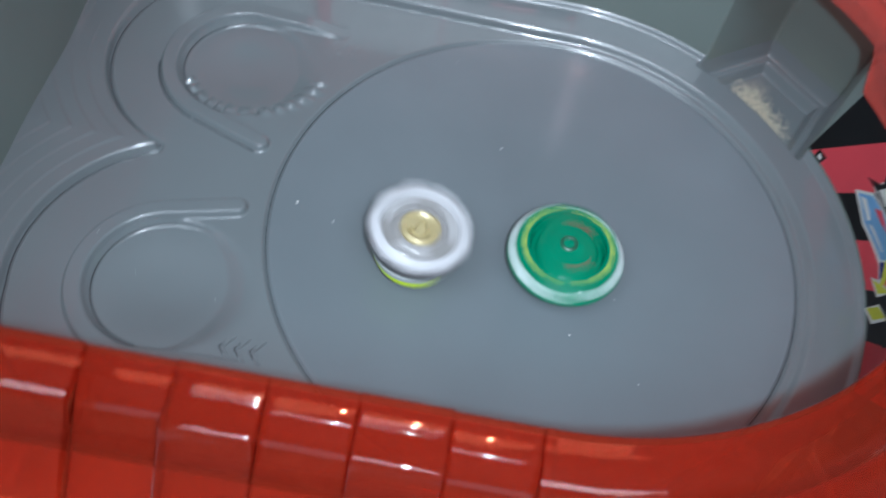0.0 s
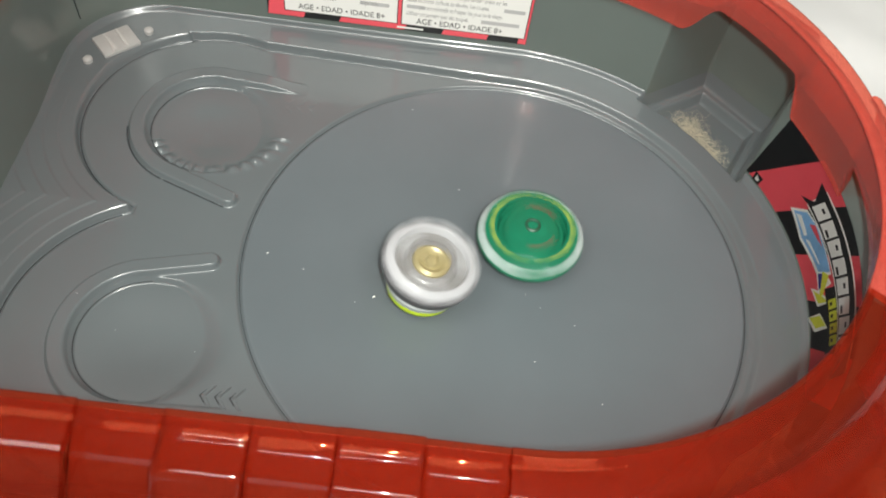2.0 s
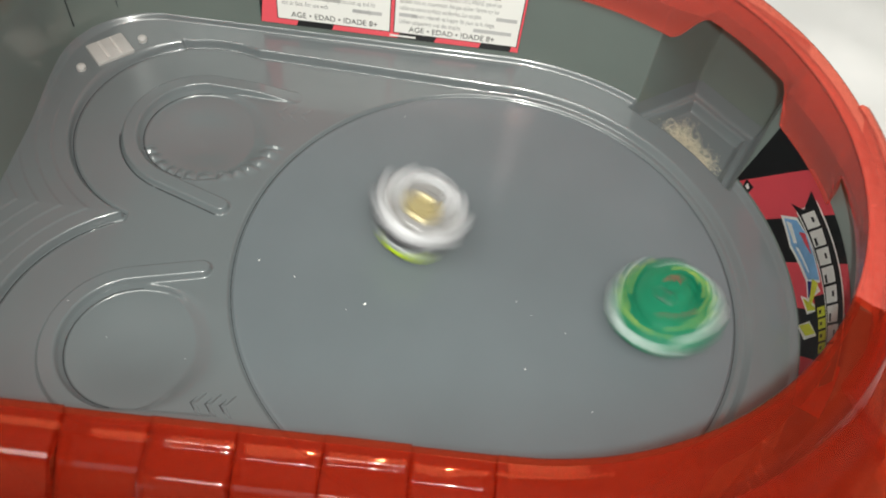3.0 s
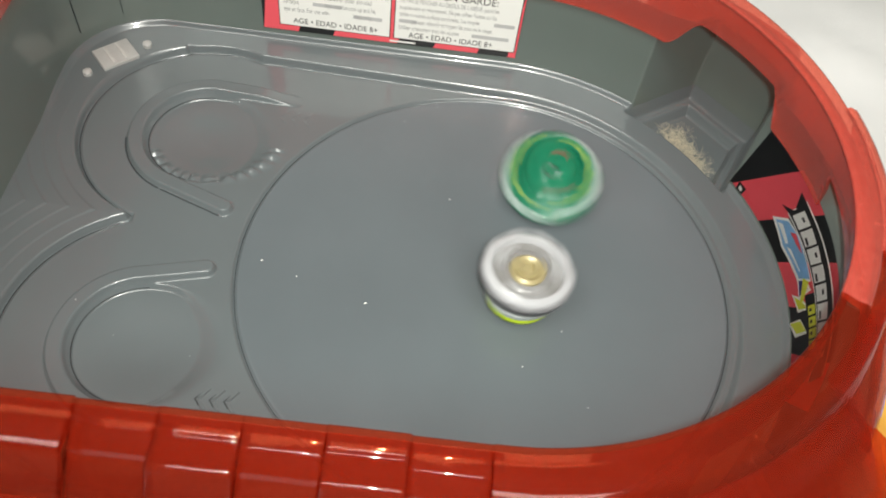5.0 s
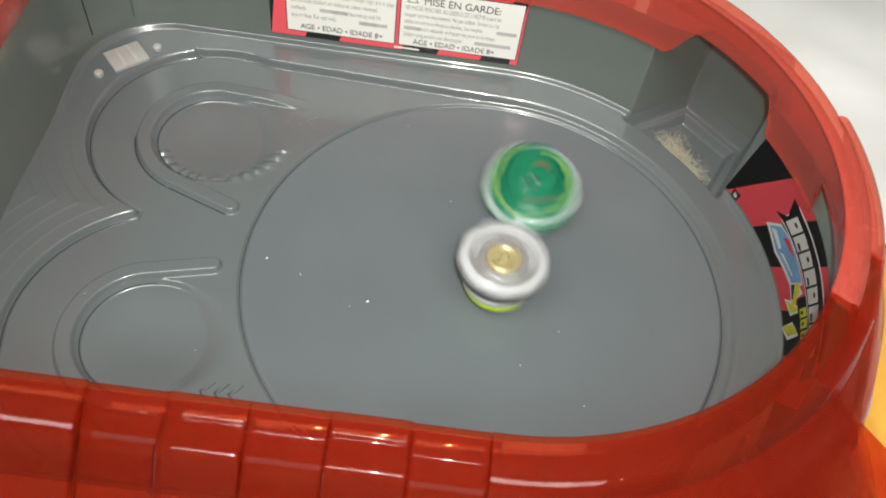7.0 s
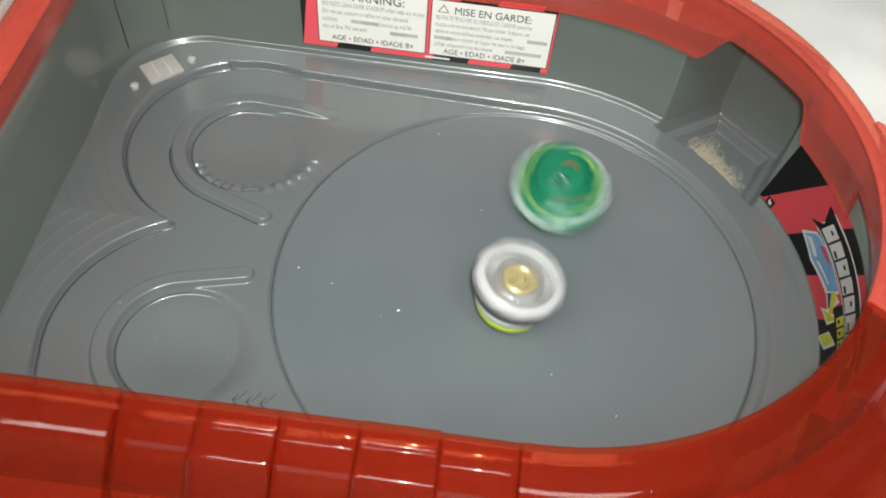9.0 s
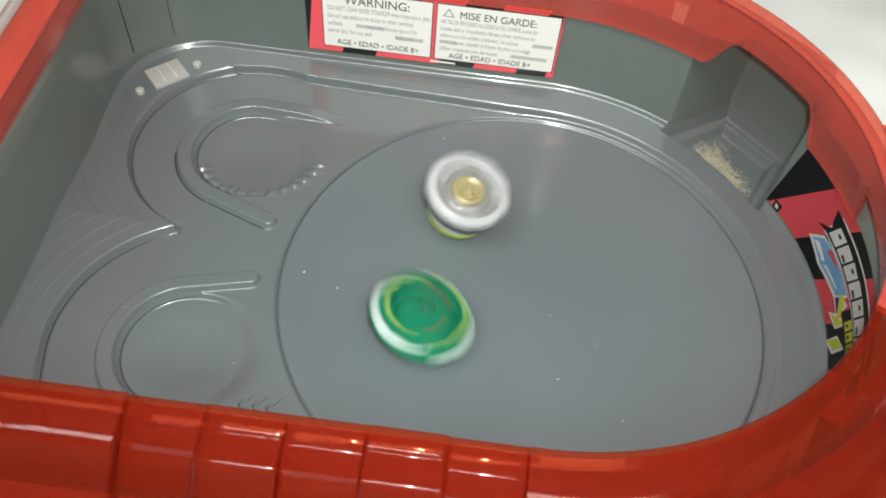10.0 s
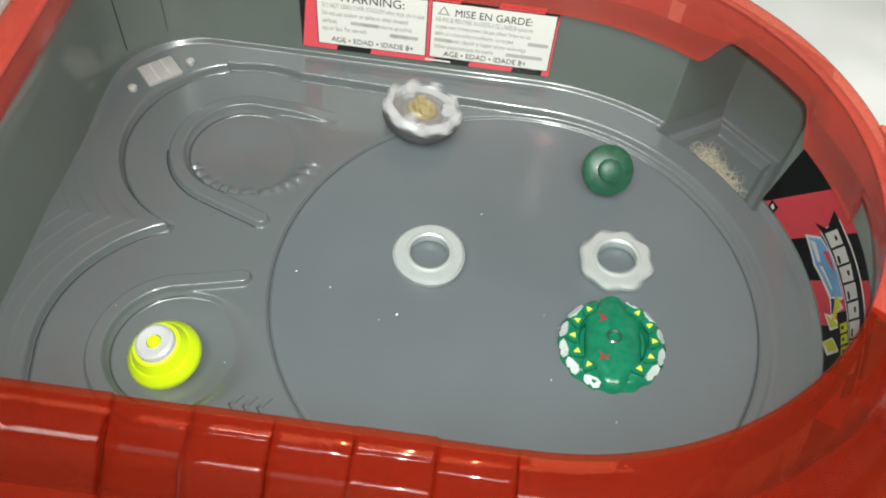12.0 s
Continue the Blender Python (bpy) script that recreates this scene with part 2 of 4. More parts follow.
def sd_horseshoe(x, y):
    """Distance from the middle of the broad ridge that loops round a lane's basin."""
    cy = np.where(y > 4, BASIN_FAR, -BASIN_NEAR)
    tail = np.where(y > 4, 21.6, 13.6)
    y = np.abs(y)
    ang = np.degrees(np.arctan2(y - cy, x - BASIN_X)) % 360
    d = np.where((ang > 95) & (ang < 250), np.abs(np.hypot(x - BASIN_X, y - cy) - RIDGE_R), 999.0)
    ends = [(BASIN_X + RIDGE_R * math.cos(radians(a)), RIDGE_R * math.sin(radians(a))) for a in (95, 250)]
    d = np.minimum(d, sd_segment(x, y - cy, *ends[0], -106, 31.5))
    # the tail towards the dish
    ax, ay = ends[1][0], cy + ends[1][1]
    h = np.clip(((x - ax) * (-127 - ax) + (y - ay) * (tail - ay)) / ((-127 - ax) ** 2 + (tail - ay) ** 2), 0, 1)
    return np.minimum(d, np.hypot(x - ax - h * (-127 - ax), y - ay - h * (tail - ay)))


def step(a, b, v):
    t = np.clip((v - a) / (b - a), 0, 1)
    return t * t * (3 - 2 * t)


def dish(x, y):
    """Height of the plain dish, mm."""
    r = math.hypot(x, y)
    return -10 * (1 - (r / 115) ** 2) if r < 115 else 0.0


def floor_height(x, y):
    r = np.hypot(x, y)
    play, wall = sd_play(x, y), sd_wall(x, y)
    z = np.where(r < 115, -10 * (1 - (r / 115) ** 2), 0.0)
    z = z - 2.0 * np.exp(-((r - 115) / 0.8) ** 2)
    # ridges and basins of the lanes
    horse = sd_horseshoe(x, y)
    lanes = step(-98, -106, x)
    z = z + 3.3 * step(4.6, 3.0, horse) * step(-100, -128, x)
    cy = np.where(y > 4, BASIN_FAR, BASIN_NEAR)
    # each basin is drawn out towards the dish
    bx = np.where(x > BASIN_X, (x - BASIN_X) * 0.74, x - BASIN_X)
    ang = np.arctan2(y - cy, bx)
    teeth = np.where((y > 4) & (ang < -0.1) & (ang > -2.75), 1.9 * np.abs(np.sin(ang * 15 + 0.5 * np.sin(ang * 7))), 0.0)
    b = np.hypot(bx, y - cy)
    fold = np.exp(-((b - 26.5) / 2.6) ** 2)
    open_side = step(-140, -112, x)
    edge = BASIN_R - b
    z = z - (2.6 * step(0, 2.4 + 14 * open_side, edge) + 3.0 * step(2, 27, edge)) * lanes + teeth * fold
    # ledge between the playing floor and the wall
    s = np.clip(play / np.maximum(play - np.minimum(wall, -0.01), 0.01), 0, 1)
    ledge = 1.0 + 2.4 * step(0.0, 0.14, s) + 1.0 * s + 2.8 * step(0.88, 1.0, s)
    left = step(-142, -150, x) * step(84, 56, np.abs(y))
    terraces = 0.3 + 3.0 * step(0, 1.6, play) + 0.05 * play + sum(0.3 * step(k, k + 0.9, play) for k in (8, 15, 22, 29))
    ledge = ledge * (1 - left) + terraces * left
    edge = step(-0.7, 0.9, play)
    z = ledge * edge + z * (1 - edge)
    z = z - (1.7 - 1.5 * step(-20, 40, x)) * np.exp(-(play / 0.95) ** 2)
    # catch pockets
    hole = step(1.0, -2.0, sd_pocket(x, y)) * step(-6, 0.0, wall)
    # a rounded step runs round the bottom of each pocket
    bottom = -11 + 6.0 * step(-8.5, -5.0, sd_pocket(x, y)) + 1.2 * step(-3.5, -0.5, sd_pocket(x, y))
    return z * (1 - hole) + bottom * hole


def stadium_floor(parent):
    pitch = 0.5
    xs = np.arange(-228, 180, pitch)
    ys = np.arange(-166, 166.1, pitch)
    gx, gy = np.meshgrid(xs, ys)
    gz = floor_height(gx, gy)
    keep = sd_basin_wall(gx, gy) < 1.8
    index = -np.ones(gx.shape, int)
    index[keep] = np.arange(keep.sum())
    verts = np.stack([gx[keep], gy[keep], gz[keep]], 1) * MM
    q = np.stack([index[:-1, :-1], index[:-1, 1:], index[1:, 1:], index[1:, :-1]], -1).reshape(-1, 4)
    q = q[(q >= 0).all(1)]
    me = bpy.data.meshes.new("dish")
    me.from_pydata(verts.tolist(), [], q.tolist())
    me.polygons.foreach_set("use_smooth", np.ones(len(me.polygons), bool))
    me.materials.append(GREY)
    me.materials.append(GREY_MATT)
    mid = verts[q].mean(1)
    me.polygons.foreach_set("material_index", (np.hypot(mid[:, 0], mid[:, 1]) < 0.1145).astype(np.int32))
    ob = new("dish", me)
    ob.parent = parent
    tagged(ob, "moulded smoke-grey floor with a round dish, two looped lanes and basins")
    return ob


def wall_path(k, n=1500):
    """Plan points at distance k outside the grey wall's foot, pockets included."""
    a = np.linspace(-math.pi, math.pi, n)
    lo, hi = np.full(n, 60.0), np.full(n, 330.0)
    for _ in range(40):
        mid = (lo + hi) / 2
        inside = sd_basin_wall(mid * np.cos(a), mid * np.sin(a)) < k
        lo, hi = np.where(inside, mid, lo), np.where(inside, hi, mid)
    return lo * np.cos(a), lo * np.sin(a)


def stadium_wall(parent):
    section = [(0.0, -13), (0.0, 7), (0.6, 10), (1.4, 50), (1.6, 61), (4.5, 61), (4.0, 8), (3.6, -13)]
    paths = []
    for k, z in section:
        x, y = wall_path(k)
        depth = sd_wall(x, y)
        paths.append([(a, b, max(50, 66 - 0.6 * (c - 3)) + z - 61 if c > 3.0 and z > 45 else z) for a, b, c in zip(x, y, depth)])
    bm = sweep(paths, cap=False)
    bmesh.ops.remove_doubles(bm, verts=bm.verts, dist=1e-6)
    return part("side_wall", bm, GREY_WALL, parent, "upright smoke-grey side wall", 50)


def rim_arc(a0, a1, n):
    """Right end of the rim, angles in degrees: foot points and outward normals."""
    a = np.radians(np.linspace(a0, a1, n))
    d = np.stack([np.cos(a), np.sin(a)], 1)
    return d * HALF, d


def rim_left(n=26):
    """Left end of the rim, from the near straight round to the far one."""
    pts, nrm = [], []
    cx, cy = LEFT + CORNER, HALF - CORNER
    for a in np.radians(np.linspace(270, 180, n)):
        pts.append((cx + CORNER * math.cos(a), -cy + CORNER * math.sin(a)))
        nrm.append((math.cos(a), math.sin(a)))
    for a in np.radians(np.linspace(180, 90, n)):
        pts.append((cx + CORNER * math.cos(a), cy + CORNER * math.sin(a)))
        nrm.append((math.cos(a), math.sin(a)))
    return np.array(pts), np.array(nrm)


def rim_straight(x0, x1, side, n=2):
    x = np.linspace(x0, x1, n)
    return np.stack([x, np.full(n, side * HALF)], 1), np.stack([np.zeros(n), np.full(n, float(side))], 1)


def rim_block_foot(x0, x1, side):
    x = np.array([x0, x0 + 0.35, x0 + 1.1, x1 - 1.1, x1 - 0.35, x1])
    return np.stack([x, np.full(6, side * HALF)], 1), np.stack([np.zeros(6), np.full(6, float(side))], 1)


LIP = [(-14.0, 99.4), (-14.5, 100.8), (-14.1, 101.4), (-13.4, 101.5), (-11.2, 101.3)]
# BACK, DECK and WING include an added, unseen base pan that darkens their see-through
BACK = [(38.5, 62), (40, 10), (41, -29.5), (8, -29.5), (8, -27.5), (38.6, -27.5), (37.8, 10), (36.5, 59.5), (7.5, 81.5), (1.2, 97.0), (-10, 96.4)]
RIM = LIP + [(-8.0, 100.8), (-5.4, 101.4), (-3.4, 100.9), (-1.0, 100.7), (1.4, 99.8), (3, 98), (6, 94.0), (12, 89)] + BACK
RIM_TALL = LIP + [(-10.2, 101.3), (-9.6, 101.4), (-9.0, 101.7), (-8.4, 101.95), (-7.8, 102.0), (-7.2, 101.85), (-6.6, 101.45), (-6.2, 101.0), (-5.6, 100.9), (-4.4, 100.9), (0.6, 101.3), (2.0, 101.4), (2.8, 101.3), (3.6, 100.95), (4.3, 100.35), (4.8, 99.5), (5.6, 98.2), (8.0, 95.0), (12.0, 90.6)] + BACK
RIM_LOW = LIP + [(-10.0, 101.2), (-8.4, 101.1), (-6.8, 101.0), (-5.4, 100.9), (-4.9, 100.7), (-4.4, 100.35), (-4.0, 99.9), (-3.5, 99.2), (2.0, 95.0), (4.0, 93.8), (8.0, 91.6), (12.0, 88.6)] + BACK
DECK = [(4, 95), (12, 93.8), (13, 92.6), (15, 92.4), (16, 93.4), (26, 91), (44, 85), (58, 55), (66, -29.5), (6, -29.5), (6, -27.5), (64, -27.5), (56, 55), (42, 82.5), (14, 90), (4, 91)]
SKIRT = [(-13.0, 99), (-9.5, 78), (-2.2, 62), (-1.4, 54), (-0.3, 54), (-0.6, 62), (-7.5, 79), (-11, 98)]

SKIRT_SHORT = [(-13.0, 99), (-11.2, 89), (-9.6, 81.6), (-9.0, 80), (-8.0, 80), (-8.4, 81.8), (-9.4, 89), (-11, 98)]
CREST = LIP + [(-8.0, 100.8), (-5.6, 101.2), (-4.4, 100.6), (-3.2, 98.6), (-2.0, 94.5), (0.5, 88)]
RIM_NARROW = CREST + [(3.5, 78), (7.4, 62), (8.2, 10), (9, -30), (7.4, -30), (6.6, 10), (5.8, 61.5), (1.8, 78), (-3.6, 93), (-6, 97), (-10, 98)]
RIM_FLARED = CREST + [(3.5, 80), (11, 75.5), (48, 57), (49.5, 10), (50.5, -30), (48.5, -30), (47.5, 10), (46, 55.5), (10, 73.5), (1.8, 78.5), (-3.6, 93), (-6, 97), (-10, 98)]
WING = [(-4, 98.8), (-3, 99.2), (2.9, 96), (10, 90), (12, 84), (14, 60), (16, -29.5), (5, -29.5), (5, -27.5), (14.6, -27.5), (12.6, 60), (10.6, 82.5), (8.6, 88), (2, 94), (-3.4, 97)]
TAB = [(-4.5, 100.2), (-3.0, 100.6), (0.8, 98.6), (2.2, 97.4), (3.0, 95), (7.5, 84), (10, 55), (8.8, 55), (6, 83.5), (1.4, 94), (0.4, 96), (-3.6, 98)]


def rim_piece(name, foot, section, parent, label="", lift=0.0, out=0.0, grow=None, cap=True, round_ends=False, mat=RED):
    """Section (offset, height) swept along the foot; grow: share of the width at each point."""
    pts, nrm = foot
    share = np.ones((len(pts), 1)) if grow is None else np.array(grow).reshape(-1, 1)
    drop = np.array([1.2, 0.35, 0, 0, 0.35, 1.2]) if round_ends else np.zeros(len(pts))
    paths = []
    for k, z in section:
        up = lift if z > 80 else 0.0
        fall = drop if z > 84 and k > -13 else np.zeros(len(pts))
        q = pts + nrm * ((k if k < 3 else 3 + (k - 3) * share) + (out if k > -6 else 0.0))
        paths.append([(a, b, z + up - c) for (a, b), c in zip(q, fall)])
    return part(name, sweep(paths, cap=cap), mat, parent, label, 62)


def dark_strip(parent, cx, cy, r, a0, a1, half):
    """Dark strip that paints a groove's shade along an arc of the floor; r: a radius, or a radius for an angle in
    degrees.
    """
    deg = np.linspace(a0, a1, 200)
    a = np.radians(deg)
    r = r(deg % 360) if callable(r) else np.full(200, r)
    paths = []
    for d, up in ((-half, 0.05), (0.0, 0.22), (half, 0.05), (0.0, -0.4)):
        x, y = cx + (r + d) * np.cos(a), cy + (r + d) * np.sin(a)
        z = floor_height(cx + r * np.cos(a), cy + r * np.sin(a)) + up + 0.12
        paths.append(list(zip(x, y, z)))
    part("dark_strip", sweep(paths), STRIP_DARK, parent, "dark strip painted as shade in a groove")


def wall_seams(parent):
    """Upright mould seams in the left end of the grey wall."""
    pts, nrm = rim_left()
    for i in (33, 42):
        x, y = pts[i] - nrm[i] * 0.2
        side = Vector((-nrm[i][1], nrm[i][0], 0)) * 0.16
        paths = [[(x + side.x * a, y + side.y * a, 14.0), (x + side.x * a + nrm[i][0] * 1.5, y + side.y * a + nrm[i][1] * 1.5, 58.0)] for a in (-1, 1)]
        paths += [[(p[0] + nrm[i][0] * 0.6, p[1] + nrm[i][1] * 0.6, p[2]) for p in path] for path in paths[::-1]]
        part("seam", sweep(paths), STRIP_DARK, parent, "dark mould seam in the wall")


def stadium():
    t = thing("battle_stadium", "smoke-grey plastic spinning-top stadium with clear red rim", "toy stadium")
    stadium_floor(t)
    stadium_wall(t)
    edges = [-124.6 + 24.3 * i for i in range(6)]
    for side in (-1, 1):
        for i, (x0, x1) in enumerate(zip(edges, edges[1:])):
            rim_piece("rim_block", rim_block_foot(x0 + 0.02, x1 - 0.02, side), (RIM_LOW, RIM_TALL)[i % 2], t, "", (-0.8, 0.0, 0.0, 0.5, -0.6)[i], (-2.0, 0.0, 0.0, 0.0, 1.0)[i], round_ends=True)
        rim_piece("rim_panel", rim_straight(-181, edges[0] - 0.02, side), RIM, t, "", 0.4, 0.3)
        rim_piece("rim_panel", rim_straight(edges[-1] + 0.02, 0, side), RIM, t)
        rim_piece("inner_skirt", rim_straight(-181, 0, side), SKIRT, t, mat=RED_LIT if side > 0 else RED)
    for a0, a1, n, section in ((-90, -66, 24, RIM), (-27, 27, 50, RIM_NARROW), (66, 90, 24, RIM_NARROW)):
        rim_piece("rim_end", rim_arc(a0, a1, n), section, t, "rounded clear red end of the rim", cap=False, mat=RED if a1 < 0 else RED_LIT)
    a = np.linspace(27, 66, 40)
    bulge = np.interp(a, (27, 35, 39.5, 66), (0.1, 0.45, 1, 1))
    rim_piece("rim_end", rim_arc(27, 66, 40), RIM_FLARED, t, "clear red rim bulging round a pocket", cap=False, grow=bulge, mat=RED_LIT)
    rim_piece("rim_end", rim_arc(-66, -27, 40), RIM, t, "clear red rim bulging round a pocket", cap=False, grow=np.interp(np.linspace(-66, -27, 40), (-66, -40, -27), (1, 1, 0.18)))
    rim_piece("rim_end", rim_left(), RIM, t, "rounded clear red end of the rim", mat=RED_LIT)
    rim_piece("inner_skirt", rim_left(), SKIRT_SHORT, t, mat=RED_LIT)
    wall_seams(t)
    # one skirt in two reds: the far part is coloured as brightly lit
    for first, last, mat in ((-90, -20, RED), (-20, 90, RED_LIT)):
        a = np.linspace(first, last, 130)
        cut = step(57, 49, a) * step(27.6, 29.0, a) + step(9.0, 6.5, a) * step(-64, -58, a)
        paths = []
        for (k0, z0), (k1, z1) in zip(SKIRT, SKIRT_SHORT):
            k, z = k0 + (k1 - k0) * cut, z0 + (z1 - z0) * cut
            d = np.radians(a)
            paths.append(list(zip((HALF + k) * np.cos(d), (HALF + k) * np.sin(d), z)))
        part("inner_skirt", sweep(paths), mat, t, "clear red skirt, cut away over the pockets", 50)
    rim_piece("outer_deck", rim_arc(-84, -41, 40), DECK, t, "clear red deck outside the rim", grow=np.full(40, 1.05))
    a = np.linspace(-41, -14, 30)
    rim_piece("outer_wing", rim_arc(-41, -14, 30), WING, t, "clear red wing outside the rim", grow=np.interp(a, (-41, -36, -29, -14), (1.9, 1.55, 1.1, 0.25)))
    rim_piece("outer_tab", rim_arc(-15, 14.5, 30), TAB, t, "clear red tab on the outer rim", mat=RED_LIT)
    # dark strips painted in as the shade of the moulded grooves
    dark_strip(t, 0, 0, 115.0, -180, 180, 0.36)
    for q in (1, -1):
        dark_strip(t, BASIN_X, (BASIN_FAR, BASIN_NEAR)[q < 0], BASIN_R - 1.6, 95 * q, 262 * q, 0.4)
    dark_strip(t, LANE[0], LANE[1], LANE[2] - 0.3, 88, 250, 0.4)
    dark_strip(t, NEAR_LANE[0], NEAR_LANE[1], lambda d: near_lane_radius(d) - 0.3, 112, 272, 0.8)
    dark_strip(t, BASIN_X, BASIN_FAR, RIDGE_R + 4.9, 190, 248, 0.4)
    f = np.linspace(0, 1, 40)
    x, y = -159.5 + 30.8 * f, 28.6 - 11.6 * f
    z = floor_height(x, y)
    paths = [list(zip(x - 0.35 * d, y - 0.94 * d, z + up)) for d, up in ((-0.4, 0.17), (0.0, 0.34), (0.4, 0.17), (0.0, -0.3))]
    part("dark_strip", sweep(paths), STRIP_DARK, t, "dark strip painted as shade in a groove")
    # chevrons moulded on the floor
    for cy, s in ((-77, 1), (85, -1)):
        for i in range(3):
            x = (-116.5 if s > 0 else -113) + 6.0 * i
            for q in (-1, 1):
                bm = prism([(x, cy), (x + 2.0, cy), (x + 5.8, cy + q * 5.2), (x + 3.8, cy + q * 5.2)], -0.2, 1.1 if s > 0 else 0.12, inset=0.3)
                part("chevron", bm, GREY, t)
                if s > 0:
                    bm = prism([(x - 0.7, cy - 0.1 * q), (x + 0.1, cy), (x + 2.4, cy + q * 2.9), (x + 1.7, cy + q * 2.9)], -0.2, 0.25)
                    part("dark_strip", bm, STRIP_DARK, t, "dark tick beside a chevron")
    return t


# ---- stickers ----
def lettering(text, size, x, z, parent, mat, width=1.0, y=139.0, name="lettering", align="LEFT"):
    """Flat letters on the far wall, mm."""
    cu = bpy.data.curves.new(name, "FONT")
    cu.body, cu.size, cu.align_x = text, size * MM, align
    cu.extrude = 0.00003
    tmp = new(name, cu)
    bpy.context.view_layer.update()
    me = bpy.data.meshes.new_from_object(tmp.evaluated_get(bpy.context.evaluated_depsgraph_get()))
    bpy.data.objects.remove(tmp)
    me.materials.clear()
    me.materials.append(mat)
    ob = new(name, me)
    ob.parent = parent
    ob.matrix_basis = pose(x * MM, y * MM, z * MM, 90) @ Matrix.Diagonal((width, 1, 1, 1))
    return ob


def flat(name, pts, y, mat, parent, label="", thick=0.12):
    """A thin printed shape on the far wall from (x, z) in mm."""
    bm = bmesh.new()
    a = [bm.verts.new((x * MM, y * MM, z * MM)) for x, z in pts]
    b = [bm.verts.new((x * MM, (y + thick) * MM, z * MM)) for x, z in pts]
    bm.faces.new(a)
    bm.faces.new(b[::-1])
    for i in range(len(pts)):
        j = (i + 1) % len(pts)
        bm.faces.new((a[i], b[i], b[j], a[j]))
    return part(name, bm, mat, parent, label)


def warning_sticker():
    t = thing("warning_sticker", "red and black striped sticker with two white warning panels", "sticker")
    x0, x1, z0, z1 = -131.0, 7.5, 10.5, 56.0
    flat("backing", [(x0, z0), (x1, z0), (x1, z1), (x0, z1)], 139.75, STICKER_BLACK, t, "black printed backing")
    slant = 14.0
    for a, b in ((-140, -112), (-93, -58), (-38, -14), (3, 30)):
        def cut(x, z):
            return (min(max(x + (z - z0) * slant / (z1 - z0), x0 + 0.2), x1 - 0.2), z)
        flat("stripe", [cut(a, z0 + 0.2), cut(b, z0 + 0.2), cut(b, z1 - 0.2), cut(a, z1 - 0.2)], 139.6, STICKER_RED, t, "red stripe")
    for a, b in ((-121.5, -62.3), (-59.6, 5.8)):
        flat("edge_line", [(a - 0.5, 14.3), (b + 0.5, 14.3), (b + 0.5, 52.2), (a - 0.5, 52.2)], 139.46, STICKER_BLACK, t)
        flat("panel", [(a, 14.8), (b, 14.8), (b, 51.6), (a, 51.6)], 139.32, STICKER_WHITE, t, "white warning panel")
    y = 139.26
    lettering("WARNING:", 7.6, -92, 44.2, t, STICKER_BLACK, 0.92, y, align="CENTER")
    lettering("MISE EN GARDE:", 6.6, -27, 43.8, t, STICKER_BLACK, 0.86, y, align="CENTER")
    lettering("AGE \u2022 EDAD \u2022 IDADE 8+", 5.0, -91.5, 16.6, t, STICKER_BLACK, 0.86, y, align="CENTER")
    lettering("AGE \u2022 EDAD \u2022 IDADE 8+", 5.0, -29.0, 16.2, t, STICKER_BLACK, 0.86, y, align="CENTER")
    english = ["DO NOT LEAN OVER STADIUM when tops are in play.", "Do not use stadium on tables or other elevated", "surfaces.                    tops may bounce up and hit",
               "eye or face. For use with                    tops only."]
    for i, s in enumerate(english):
        lettering(s, 4.3, -119.0, 39.4 - 5.0 * i, t, STICKER_GREY, 0.56, y)
    french = ["NE PAS SE PENCHER AU-DESSUS DE L'AR\u00c8NE quand les", "toupies sont en mouvement. Ne pas utiliser l'ar\u00e8ne sur les", "tables ou autres surfaces sur\u00e9lev\u00e9es. Les toupies",
              "           peuvent rebondir et frapper les yeux ou le visage.", "Utiliser uniquement avec des toupies"]
    for i, s in enumerate(french):
        lettering(s, 4.1, -57.5, 39.4 - 4.5 * i, t, STICKER_GREY, 0.53, y)
    for a, b, z in ((-103.5, -88, 29.4), (-82, -66.5, 24.4), (-7, 4, 30.4), (-57.5, -48, 25.9), (-18, 2, 21.4)):
        flat("word_bar", [(a, z), (b, z), (b, z + 2.3), (a, z + 2.3)], y, BAR_GREY, t, thick=0.05)
    # caution triangle
    flat("caution_mark", [(-56.8, 44.0), (-50.2, 44.0), (-53.5, 49.6)], y, STICKER_GREY, t, "outlined caution triangle", 0.05)
    flat("caution_mark", [(-55.6, 44.7), (-51.4, 44.7), (-53.5, 48.3)], y - 0.06, STICKER_WHITE, t, "", 0.05)
    flat("word_bar", [(-62, 11.6), (-48, 11.6), (-48, 12.8), (-62, 12.8)], 139.5, STICKER_WHITE, t, thick=0.05)
    return t


